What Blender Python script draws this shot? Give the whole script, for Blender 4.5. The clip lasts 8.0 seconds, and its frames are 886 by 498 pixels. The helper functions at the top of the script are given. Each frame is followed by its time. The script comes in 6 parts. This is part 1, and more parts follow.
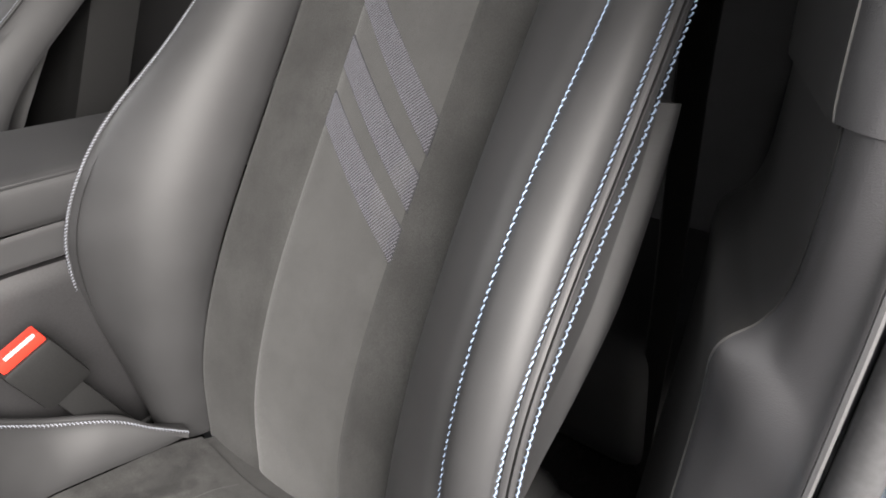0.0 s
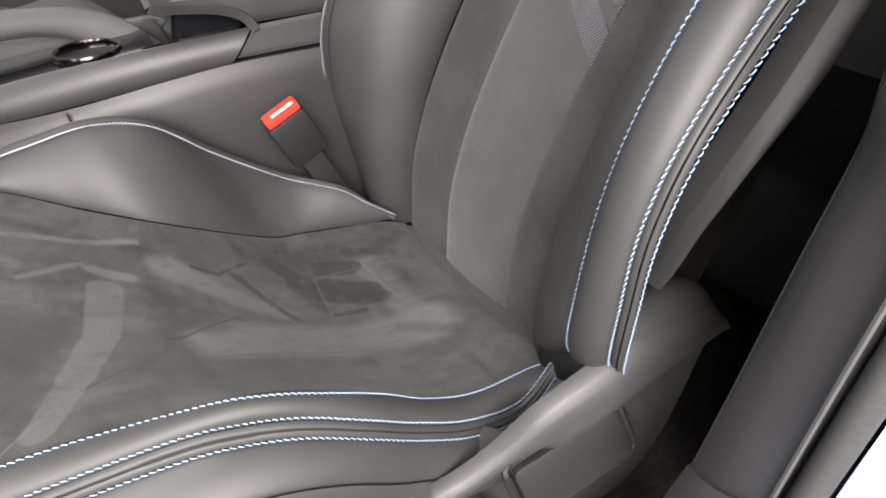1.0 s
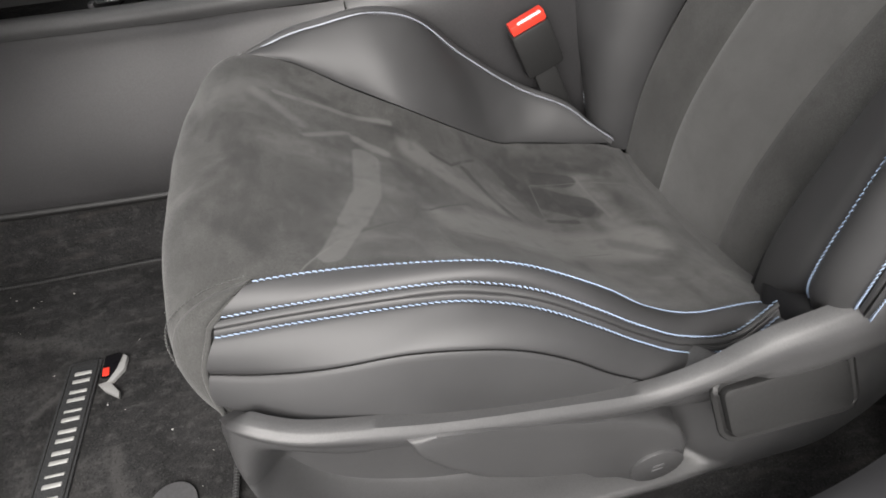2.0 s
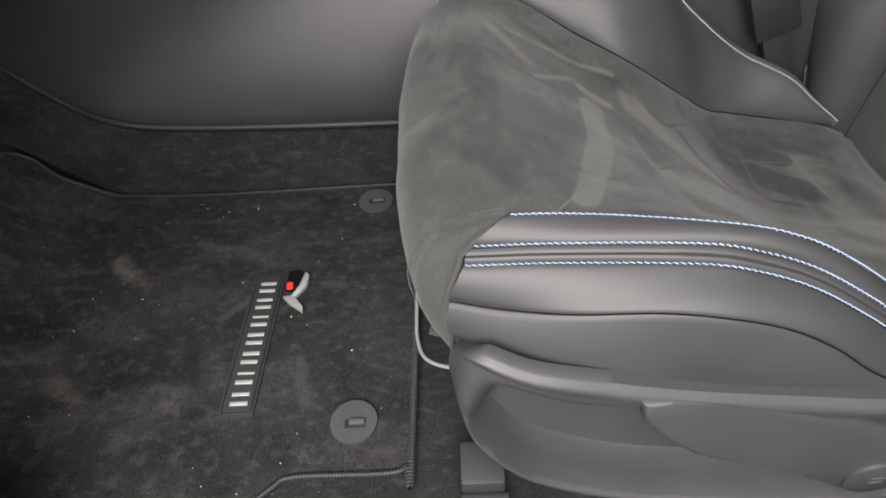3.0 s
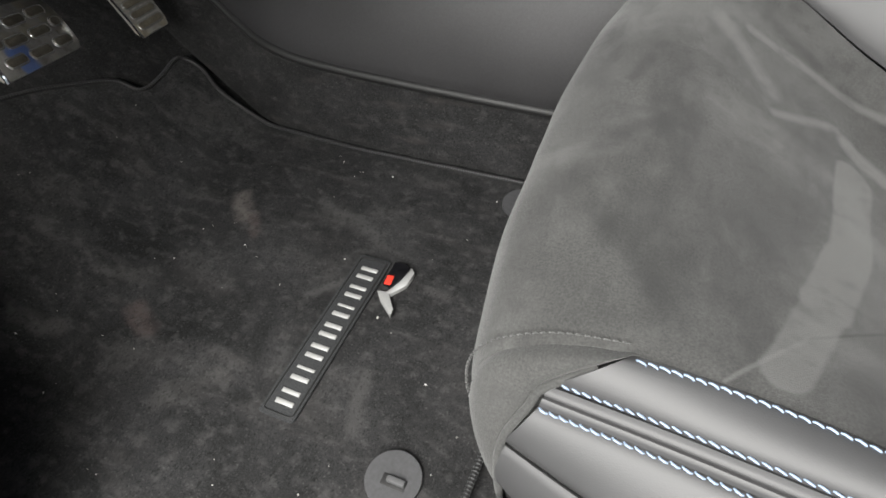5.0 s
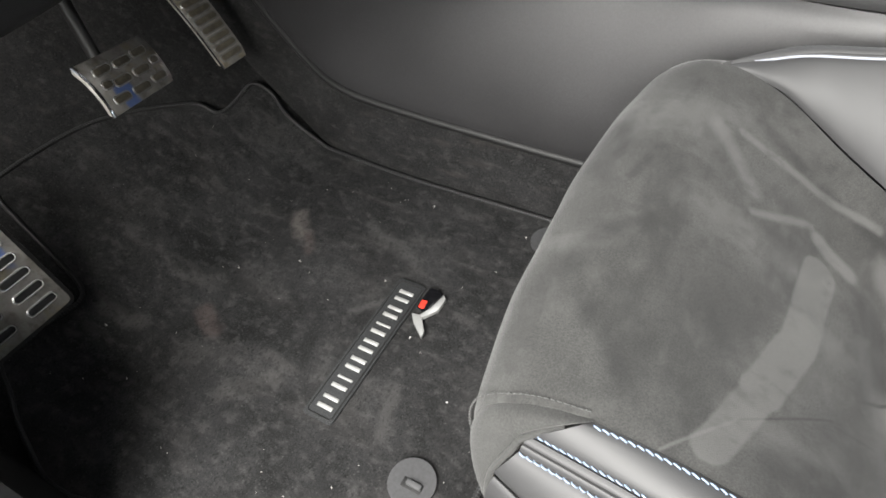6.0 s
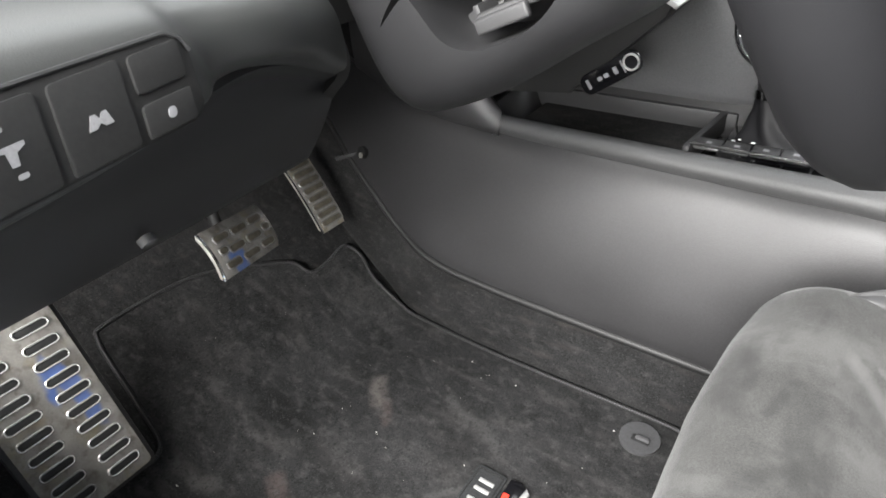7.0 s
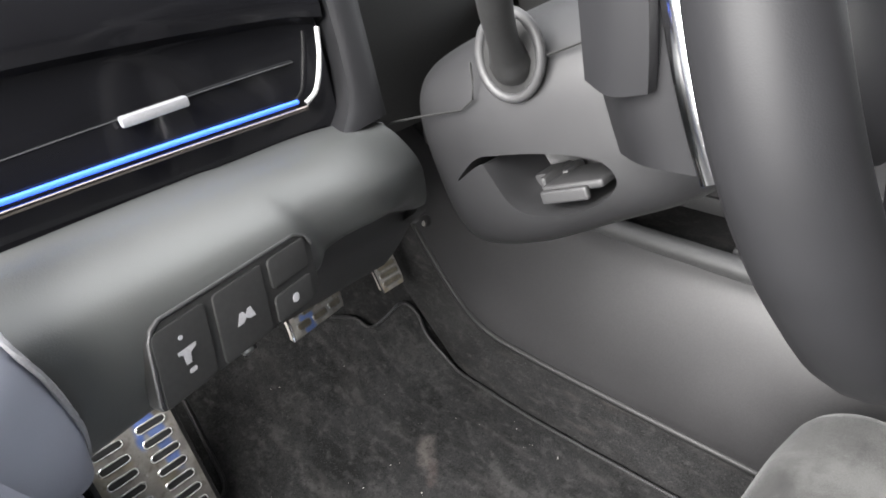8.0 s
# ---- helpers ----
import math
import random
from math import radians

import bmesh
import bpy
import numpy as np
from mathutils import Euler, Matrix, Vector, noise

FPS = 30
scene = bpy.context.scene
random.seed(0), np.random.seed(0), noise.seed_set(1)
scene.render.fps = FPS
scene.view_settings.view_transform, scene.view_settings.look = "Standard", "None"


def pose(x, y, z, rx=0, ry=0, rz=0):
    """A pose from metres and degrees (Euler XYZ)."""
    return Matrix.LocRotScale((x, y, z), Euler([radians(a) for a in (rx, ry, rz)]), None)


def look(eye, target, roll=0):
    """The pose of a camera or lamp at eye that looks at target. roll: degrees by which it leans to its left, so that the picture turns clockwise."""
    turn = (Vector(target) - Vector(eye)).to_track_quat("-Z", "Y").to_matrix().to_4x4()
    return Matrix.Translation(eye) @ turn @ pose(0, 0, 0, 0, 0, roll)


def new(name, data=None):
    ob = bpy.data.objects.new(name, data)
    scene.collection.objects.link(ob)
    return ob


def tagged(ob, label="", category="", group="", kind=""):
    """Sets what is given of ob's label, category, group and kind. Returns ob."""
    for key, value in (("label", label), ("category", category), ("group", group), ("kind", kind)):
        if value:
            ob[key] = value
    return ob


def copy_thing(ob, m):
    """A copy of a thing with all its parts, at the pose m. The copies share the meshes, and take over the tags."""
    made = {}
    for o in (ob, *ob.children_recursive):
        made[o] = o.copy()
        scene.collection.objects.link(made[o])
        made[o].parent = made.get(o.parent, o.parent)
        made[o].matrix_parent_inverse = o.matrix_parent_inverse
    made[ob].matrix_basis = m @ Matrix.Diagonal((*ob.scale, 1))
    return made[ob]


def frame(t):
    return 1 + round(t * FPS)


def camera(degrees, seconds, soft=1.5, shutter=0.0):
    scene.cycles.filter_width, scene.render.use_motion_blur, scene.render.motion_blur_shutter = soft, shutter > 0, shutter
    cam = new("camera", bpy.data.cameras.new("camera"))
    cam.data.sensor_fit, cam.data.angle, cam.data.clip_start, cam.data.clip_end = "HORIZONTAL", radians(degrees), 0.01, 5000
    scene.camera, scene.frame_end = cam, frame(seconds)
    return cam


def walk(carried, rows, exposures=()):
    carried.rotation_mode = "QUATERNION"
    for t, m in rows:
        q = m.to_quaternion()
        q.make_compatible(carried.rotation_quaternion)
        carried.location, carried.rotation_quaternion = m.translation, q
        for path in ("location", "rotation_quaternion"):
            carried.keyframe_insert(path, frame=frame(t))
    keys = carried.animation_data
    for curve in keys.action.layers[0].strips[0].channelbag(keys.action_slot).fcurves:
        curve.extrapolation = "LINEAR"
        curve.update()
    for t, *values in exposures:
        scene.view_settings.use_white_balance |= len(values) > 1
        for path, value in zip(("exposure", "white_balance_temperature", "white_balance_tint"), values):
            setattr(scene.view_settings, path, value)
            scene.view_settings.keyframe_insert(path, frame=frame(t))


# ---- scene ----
# Axes: x to the rear of the car, y to the passenger side, z up from the driver's floor mat.
cam = camera(74.1, 8.0, 1.8)
PATH = [
    (0, (0.393, -0.24, 0.683), (1.813, 0.827, -0.237), 1.0),
    (0.5, (0.376, -0.294, 0.648), (1.48, 0.977, -0.433), 0.0),
    (1, (0.349, -0.32, 0.627), (1.122, 1.057, -0.601), -1.9),
    (1.5, (0.291, -0.338, 0.622), (0.797, 1.094, -0.679), -2.6),
    (1.7, (0.281, -0.34, 0.623), (0.671, 1.105, -0.704), -3.4),
    (3, (0.128, -0.326, 0.603), (0.071, 1.078, -0.82), -4.4),
    (3.5, (0.086, -0.286, 0.605), (-0.126, 1.084, -0.836), -4.4),
    (4, (0.095, -0.228, 0.59), (-0.281, 1.103, -0.855), -5.5),
    (4.5, (0.128, -0.168, 0.532), (-0.381, 1.099, -0.93), -5.9),
    (5.8, (0.186, -0.146, 0.594), (-0.561, 0.948, -0.905), -7.6),
    (6, (0.188, -0.157, 0.63), (-0.572, 0.94, -0.86), -7.5),
    (6.5, (0.137, -0.154, 0.657), (-0.774, 1.058, -0.648), -6.5),
    (7, (0.119, -0.153, 0.678), (-0.907, 1.137, -0.455), -5.4),
    (7.5, (0.122, -0.148, 0.735), (-0.987, 1.125, -0.337), -4.9),
    (8, (0.118, -0.158, 0.771), (-1.062, 1.064, -0.284), -4.7),
]
EXPOSURE = [(0, 0.3, 6750, 12), (0.5, 0.14, 6750, 12), (1.0, 0.05, 6750, 12), (1.5, -0.13, 6650, 11), (3.0, -0.42, 6600, 11), (3.5, -0.2, 6550, 10), (4.5, -0.17, 6500, 8),
            (6.0, 0.22, 6550, 8), (6.5, 0.42, 6550, 7), (7.0, 0.86, 6450, 9), (7.5, 0.79, 6450, 10), (8.0, 0.84, 6450, 10)]
walk(cam, [(t, look(eye, target, roll)) for t, eye, target, roll in PATH], EXPOSURE)

# ---- world and light ----
world = bpy.data.worlds.new("world")
scene.world = world
world.use_nodes = True
wn, wl = world.node_tree.nodes, world.node_tree.links
sky = wn.new("ShaderNodeTexSky")
sky.sky_type = "NISHITA"
sky.sun_disc = False
sky.sun_elevation, sky.sun_rotation = radians(60), radians(200)
hsv = wn.new("ShaderNodeHueSaturation")
hsv.inputs["Saturation"].default_value = 0.25
wl.new(sky.outputs[0], hsv.inputs["Color"])
wl.new(hsv.outputs[0], wn["Background"].inputs["Color"])
wn["Background"].inputs["Strength"].default_value = 0.05
sun = new("sun", bpy.data.lights.new("sun", "SUN"))
sun.data.energy, sun.data.angle, sun.data.color = 0.5, radians(20), (1.0, 0.96, 0.9)
sun.matrix_world = look((-0.8, -1.6, 4.0), (0.0, 0.2, 0.2))
# sky light through the windscreen
screen_light = new("screen_light", bpy.data.lights.new("screen_light", "AREA"))
screen_light.data.shape, screen_light.data.size, screen_light.data.size_y = "RECTANGLE", 1.2, 0.7
screen_light.data.energy, screen_light.data.color = 8, (0.97, 0.985, 1.0)
screen_light.matrix_world = look((-0.22, 0.20, 1.24), (0.0, 0.14, 0.5))
# bright daylight of the hall through the open driver door
door_light = new("door_light", bpy.data.lights.new("door_light", "AREA"))
door_light.data.shape, door_light.data.size, door_light.data.size_y = "RECTANGLE", 1.1, 1.0
door_light.data.energy, door_light.data.color = 90, (1.0, 0.975, 0.95)
door_light.matrix_world = look((-0.05, -0.98, 1.10), (0.0, 0.20, 0.25))
# sky light through the passenger window
far_light = new("far_light", bpy.data.lights.new("far_light", "AREA"))
far_light.data.shape, far_light.data.size, far_light.data.size_y = "RECTANGLE", 0.9, 0.34
far_light.data.energy, far_light.data.color = 5, (0.97, 0.985, 1.0)
far_light.matrix_world = look((0.10, 1.24, 0.92), (0.10, 0.45, 0.35))


# ---- materials ----
def mat(name, color, rough=0.5, metal=0.0, spec=0.5, grain=0.0, grain_scale=900.0, bump=0.0, bump_scale=900.0,
        blotch=0.0, blotch_scale=9.0, light=None, sheen=0.0, coat=0.0, rough_var=0.0, kind="noise"):
    m = bpy.data.materials.new(name)
    m.use_nodes = True
    n, l = m.node_tree.nodes, m.node_tree.links
    b = n["Principled BSDF"]
    b.inputs["Roughness"].default_value = rough
    b.inputs["Metallic"].default_value = metal
    b.inputs["Specular IOR Level"].default_value = spec
    b.inputs["Sheen Weight"].default_value = sheen
    b.inputs["Coat Weight"].default_value = coat
    tc = n.new("ShaderNodeTexCoord")
    base = n.new("ShaderNodeRGB")
    base.outputs[0].default_value = (*color, 1)
    out = base.outputs[0]

    def vary(out, scale, amount, detail):
        t = n.new("ShaderNodeTexNoise")
        t.inputs["Scale"].default_value, t.inputs["Detail"].default_value = scale, detail
        l.new(tc.outputs["Object"], t.inputs["Vector"])
        r = n.new("ShaderNodeMapRange")
        r.inputs["From Min"].default_value, r.inputs["From Max"].default_value = 0.3, 0.7
        r.inputs["To Min"].default_value, r.inputs["To Max"].default_value = 1 - amount, 1 + amount
        l.new(t.outputs["Fac"], r.inputs["Value"])
        x = n.new("ShaderNodeMix")
        x.data_type, x.blend_type = "RGBA", "MULTIPLY"
        x.inputs["Factor"].default_value = 1
        l.new(out, x.inputs["A"])
        l.new(r.outputs[0], x.inputs["B"])
        return x.outputs["Result"], t

    if blotch:
        out, t = vary(out, blotch_scale, blotch, 5)
        if rough_var:
            r = n.new("ShaderNodeMapRange")
            r.inputs["To Min"].default_value, r.inputs["To Max"].default_value = rough - rough_var, rough + rough_var
            l.new(t.outputs["Fac"], r.inputs["Value"])
            l.new(r.outputs[0], b.inputs["Roughness"])
    if grain:
        out, t = vary(out, grain_scale, grain, 3)
    if bump:
        if kind == "leather":
            t = n.new("ShaderNodeTexVoronoi")
            t.inputs["Scale"].default_value = bump_scale
            o = t.outputs["Distance"]
        else:
            t = n.new("ShaderNodeTexNoise")
            t.inputs["Scale"].default_value, t.inputs["Detail"].default_value = bump_scale, 4
            o = t.outputs["Fac"]
        l.new(tc.outputs["Object"], t.inputs["Vector"])
        bp = n.new("ShaderNodeBump")
        bp.inputs["Strength"].default_value, bp.inputs["Distance"].default_value = bump, 0.0006
        l.new(o, bp.inputs["Height"])
        l.new(bp.outputs[0], b.inputs["Normal"])
    l.new(out, b.inputs["Base Color"])
    if light:
        b.inputs["Emission Color"].default_value = (*light[:3], 1)
        b.inputs["Emission Strength"].default_value = light[3]
    return m


LEATHER = mat("leather", (0.037, 0.037, 0.038), 0.54, bump=0.08, bump_scale=1300, kind="leather", blotch=0.12, blotch_scale=14, rough_var=0.05)
SUEDE = mat("suede", (0.046, 0.046, 0.0445), 0.95, spec=0.2, grain=0.28, grain_scale=900, bump=0.5, bump_scale=1300, blotch=0.22, blotch_scale=13, sheen=0.12)
SUEDE_MID = mat("suede_light", (0.060, 0.060, 0.0585), 0.95, spec=0.2, grain=0.18, grain_scale=1500, bump=0.4, bump_scale=1800, blotch=0.1, blotch_scale=18, sheen=0.25)
PLASTIC = mat("dark_plastic", (0.03, 0.03, 0.031), 0.5, bump=0.3, bump_scale=1600, blotch=0.1, blotch_scale=12, rough_var=0.06)
PLASTIC_SOFT = mat("soft_panel_plastic", (0.026, 0.0255, 0.0265), 0.42, grain=0.14, grain_scale=450, bump=0.3, bump_scale=800, blotch=0.16, blotch_scale=7, rough_var=0.08)
SHIELD = mat("shield_plastic", (0.050, 0.050, 0.051), 0.46, bump=0.35, bump_scale=1300, grain=0.12, grain_scale=600, blotch=0.1, blotch_scale=12, rough_var=0.06)
PLASTIC_GREY = mat("grey_plastic", (0.075, 0.075, 0.077), 0.5, bump=0.3, bump_scale=1500, blotch=0.08)
GLOSS = mat("gloss_black", (0.006, 0.006, 0.007), 0.12, spec=0.35, coat=0.15, blotch=0.1, blotch_scale=40)
CARPET = mat("carpet", (0.020, 0.0198, 0.020), 1.0, spec=0.1, grain=0.5, grain_scale=900, bump=1.0, bump_scale=900, blotch=0.25, blotch_scale=16)
MATPILE = mat("mat_pile", (0.024, 0.0238, 0.024), 1.0, spec=0.1, grain=0.5, grain_scale=1100, bump=1.0, bump_scale=1000, blotch=0.45, blotch_scale=9)
RUBBER = mat("rubber", (0.05, 0.05, 0.052), 0.6, grain=0.15, grain_scale=300)
BLACK = mat("black_plastic", (0.012, 0.012, 0.012), 0.55, grain=0.2, grain_scale=400)
STEEL = mat("brushed_steel", (0.37, 0.355, 0.33), 0.34, metal=0.35, blotch=0.25, blotch_scale=35, rough_var=0.12, grain=0.08, grain_scale=500)
TRIM_GREY = mat("grey_trim_cloth", (0.10, 0.10, 0.103), 0.75, grain=0.15, grain_scale=700, bump=0.3, bump_scale=900, blotch=0.1)
SHROUD = mat("shroud_plastic", (0.017, 0.017, 0.018), 0.48, bump=0.3, bump_scale=1600, blotch=0.1, blotch_scale=12, rough_var=0.06)
DARK_CHROME = mat("dark_chrome", (0.30, 0.26, 0.24), 0.16, metal=1.0, grain=0.05)
CHROME = mat("chrome", (0.75, 0.75, 0.76), 0.12, metal=1.0, grain=0.05)
SILVER = mat("silver_print", (0.42, 0.42, 0.41), 0.45, metal=0.3, grain=0.15, grain_scale=700)
PATCH = mat("woven_patch", (0.030, 0.031, 0.032), 0.85, spec=0.2, grain=0.6, grain_scale=700, bump=0.8, bump_scale=700)
THREAD = mat("blue_thread", (0.29, 0.37, 0.50), 0.8, spec=0.2, grain=0.2, grain_scale=2500)
THREAD_PALE = mat("pale_thread", (0.36, 0.38, 0.43), 0.75, spec=0.25, grain=0.2, grain_scale=2500)
THREAD_DARK = mat("grey_thread", (0.008, 0.008, 0.008), 0.9, spec=0.1, grain=0.2)
STRIPE = mat("woven_stripe", (0.135, 0.135, 0.152), 0.55, grain=0.2)
STRIPE_BASE = mat("stripe_ground", (0.035, 0.035, 0.040), 0.8, grain=0.2)
PILLAR = mat("pillar_plastic", (0.028, 0.028, 0.030), 0.45, bump=0.25, bump_scale=1500, blotch=0.1, blotch_scale=10, rough_var=0.05)
BLUEGREY = mat("bluish_grey_plastic", (0.21, 0.22, 0.265), 0.45, bump=0.1, bump_scale=1200, blotch=0.06)
DASH = mat("dash_plastic", (0.056, 0.058, 0.057), 0.40, bump=0.22, bump_scale=1400, blotch=0.1, blotch_scale=9, rough_var=0.05)
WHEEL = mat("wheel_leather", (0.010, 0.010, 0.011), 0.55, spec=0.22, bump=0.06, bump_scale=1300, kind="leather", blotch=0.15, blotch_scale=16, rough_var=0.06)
PRINT_DIM = mat("pale_print", (0.22, 0.22, 0.23), 0.5, grain=0.1)
BRIGHT_STEEL = mat("polished_steel", (0.50, 0.50, 0.49), 0.25, metal=0.5, grain=0.1)
GRIP = mat("worn_grip_rubber", (0.13, 0.115, 0.088), 0.42, blotch=0.35, blotch_scale=60, grain=0.2, grain_scale=400)
RED = mat("red_plastic", (0.75, 0.05, 0.03), 0.35, grain=0.05)
WHITE = mat("white_paint", (0.36, 0.44, 0.54), 0.25, coat=0.6, blotch=0.03)
PRINT = mat("white_print", (0.75, 0.75, 0.75), 0.5, grain=0.05)
YELLOW = mat("yellow_label", (0.65, 0.55, 0.08), 0.5, grain=0.05)
VIOLET = mat("violet_label", (0.12, 0.1, 0.4), 0.5, grain=0.05)
BLUE_LIGHT = mat("blue_light", (0.05, 0.15, 0.6), 0.4, light=(0.035, 0.13, 1.0, 1.0))
HEADLINER = mat("headliner", (0.08, 0.08, 0.08), 0.9, grain=0.1)
CONCRETE = mat("concrete", (0.30, 0.30, 0.295), 0.7, blotch=0.15, blotch_scale=3, grain=0.1, grain_scale=60)
LINT = mat("lint", (0.6, 0.58, 0.55), 0.9, grain=0.2)


def blend(m, color, fac, amount=1.0):
    """Mix a colour into the base colour of m by a mask socket."""
    n, l = m.node_tree.nodes, m.node_tree.links
    s = n["Principled BSDF"].inputs["Base Color"]
    old = s.links[0].from_socket
    k = n.new("ShaderNodeMath")
    k.operation = "MULTIPLY"
    k.inputs[1].default_value = amount
    l.new(fac, k.inputs[0])
    x = n.new("ShaderNodeMix")
    x.data_type = "RGBA"
    l.new(k.outputs[0], x.inputs["Factor"])
    l.new(old, x.inputs["A"])
    x.inputs["B"].default_value = (*color, 1)
    l.new(x.outputs["Result"], s)


def noise_mask(m, scale, low, high, detail=4.0, stretch=(1, 1, 1)):
    n, l = m.node_tree.nodes, m.node_tree.links
    tc = n.new("ShaderNodeTexCoord")
    mp = n.new("ShaderNodeMapping")
    mp.inputs["Scale"].default_value = stretch
    l.new(tc.outputs["Object"], mp.inputs["Vector"])
    t = n.new("ShaderNodeTexNoise")
    t.inputs["Scale"].default_value, t.inputs["Detail"].default_value = scale, detail
    l.new(mp.outputs[0], t.inputs["Vector"])
    r = n.new("ShaderNodeMapRange")
    r.interpolation_type = "SMOOTHSTEP"
    r.inputs["From Min"].default_value, r.inputs["From Max"].default_value = low, high
    l.new(t.outputs["Fac"], r.inputs["Value"])
    return r.outputs[0]


def stroke_mask(m, p, q, radius, soft, wobble=0.012):
    """A hand-wide brushed mark from p to q, given in plan, with uneven edges."""
    n, l = m.node_tree.nodes, m.node_tree.links

    def vm(op, x=None, y=None):
        v = n.new("ShaderNodeVectorMath")
        v.operation = op
        for k, s in enumerate((x, y)):
            if s is None:
                continue
            if isinstance(s, tuple):
                v.inputs[k].default_value = s
            else:
                l.new(s, v.inputs[k])
        return v

    tc = n.new("ShaderNodeTexCoord")
    t = n.new("ShaderNodeTexNoise")
    t.inputs["Scale"].default_value, t.inputs["Detail"].default_value = 28, 3
    l.new(tc.outputs["Object"], t.inputs["Vector"])
    w = vm("MULTIPLY", vm("SUBTRACT", t.outputs["Color"], (0.5, 0.5, 0.5)).outputs[0], (wobble * 2, wobble * 2, 0))
    flat = vm("MULTIPLY", vm("ADD", tc.outputs["Object"], w.outputs[0]).outputs[0], (1, 1, 0))
    d = (q[0] - p[0], q[1] - p[1], 0)
    ln = d[0] ** 2 + d[1] ** 2
    rel = vm("SUBTRACT", flat.outputs[0], (p[0], p[1], 0))
    dot = vm("DOT_PRODUCT", rel.outputs[0], (d[0] / ln, d[1] / ln, 0))
    cl = n.new("ShaderNodeClamp")
    l.new(dot.outputs["Value"], cl.inputs["Value"])
    foot = vm("SCALE", d)
    l.new(cl.outputs[0], foot.inputs["Scale"])
    dist = vm("LENGTH", vm("SUBTRACT", rel.outputs[0], foot.outputs[0]).outputs[0])
    r = n.new("ShaderNodeMapRange")
    r.interpolation_type = "SMOOTHSTEP"
    r.inputs["From Min"].default_value, r.inputs["From Max"].default_value = radius, radius - soft
    l.new(dist.outputs["Value"], r.inputs["Value"])
    return r.outputs[0]


# brushed nap of the suede cushion: lighter and darker strokes and fine creases
SUEDE_SEAT = SUEDE.copy()
SUEDE_SEAT.name = "suede_brushed"
PALE, DEEP = (0.122, 0.121, 0.118), (0.017, 0.017, 0.017)
blend(SUEDE_SEAT, PALE, noise_mask(SUEDE_SEAT, 7, 0.52, 0.68, 5, (1.0, 2.2, 1.0)), 0.35)
blend(SUEDE_SEAT, DEEP, noise_mask(SUEDE_SEAT, 11, 0.52, 0.68, 6, (2.0, 1.0, 1.0)), 0.5)
blend(SUEDE_SEAT, DEEP, noise_mask(SUEDE_SEAT, 30, 0.54, 0.72, 7, (1.6, 0.7, 1.0)), 0.3)
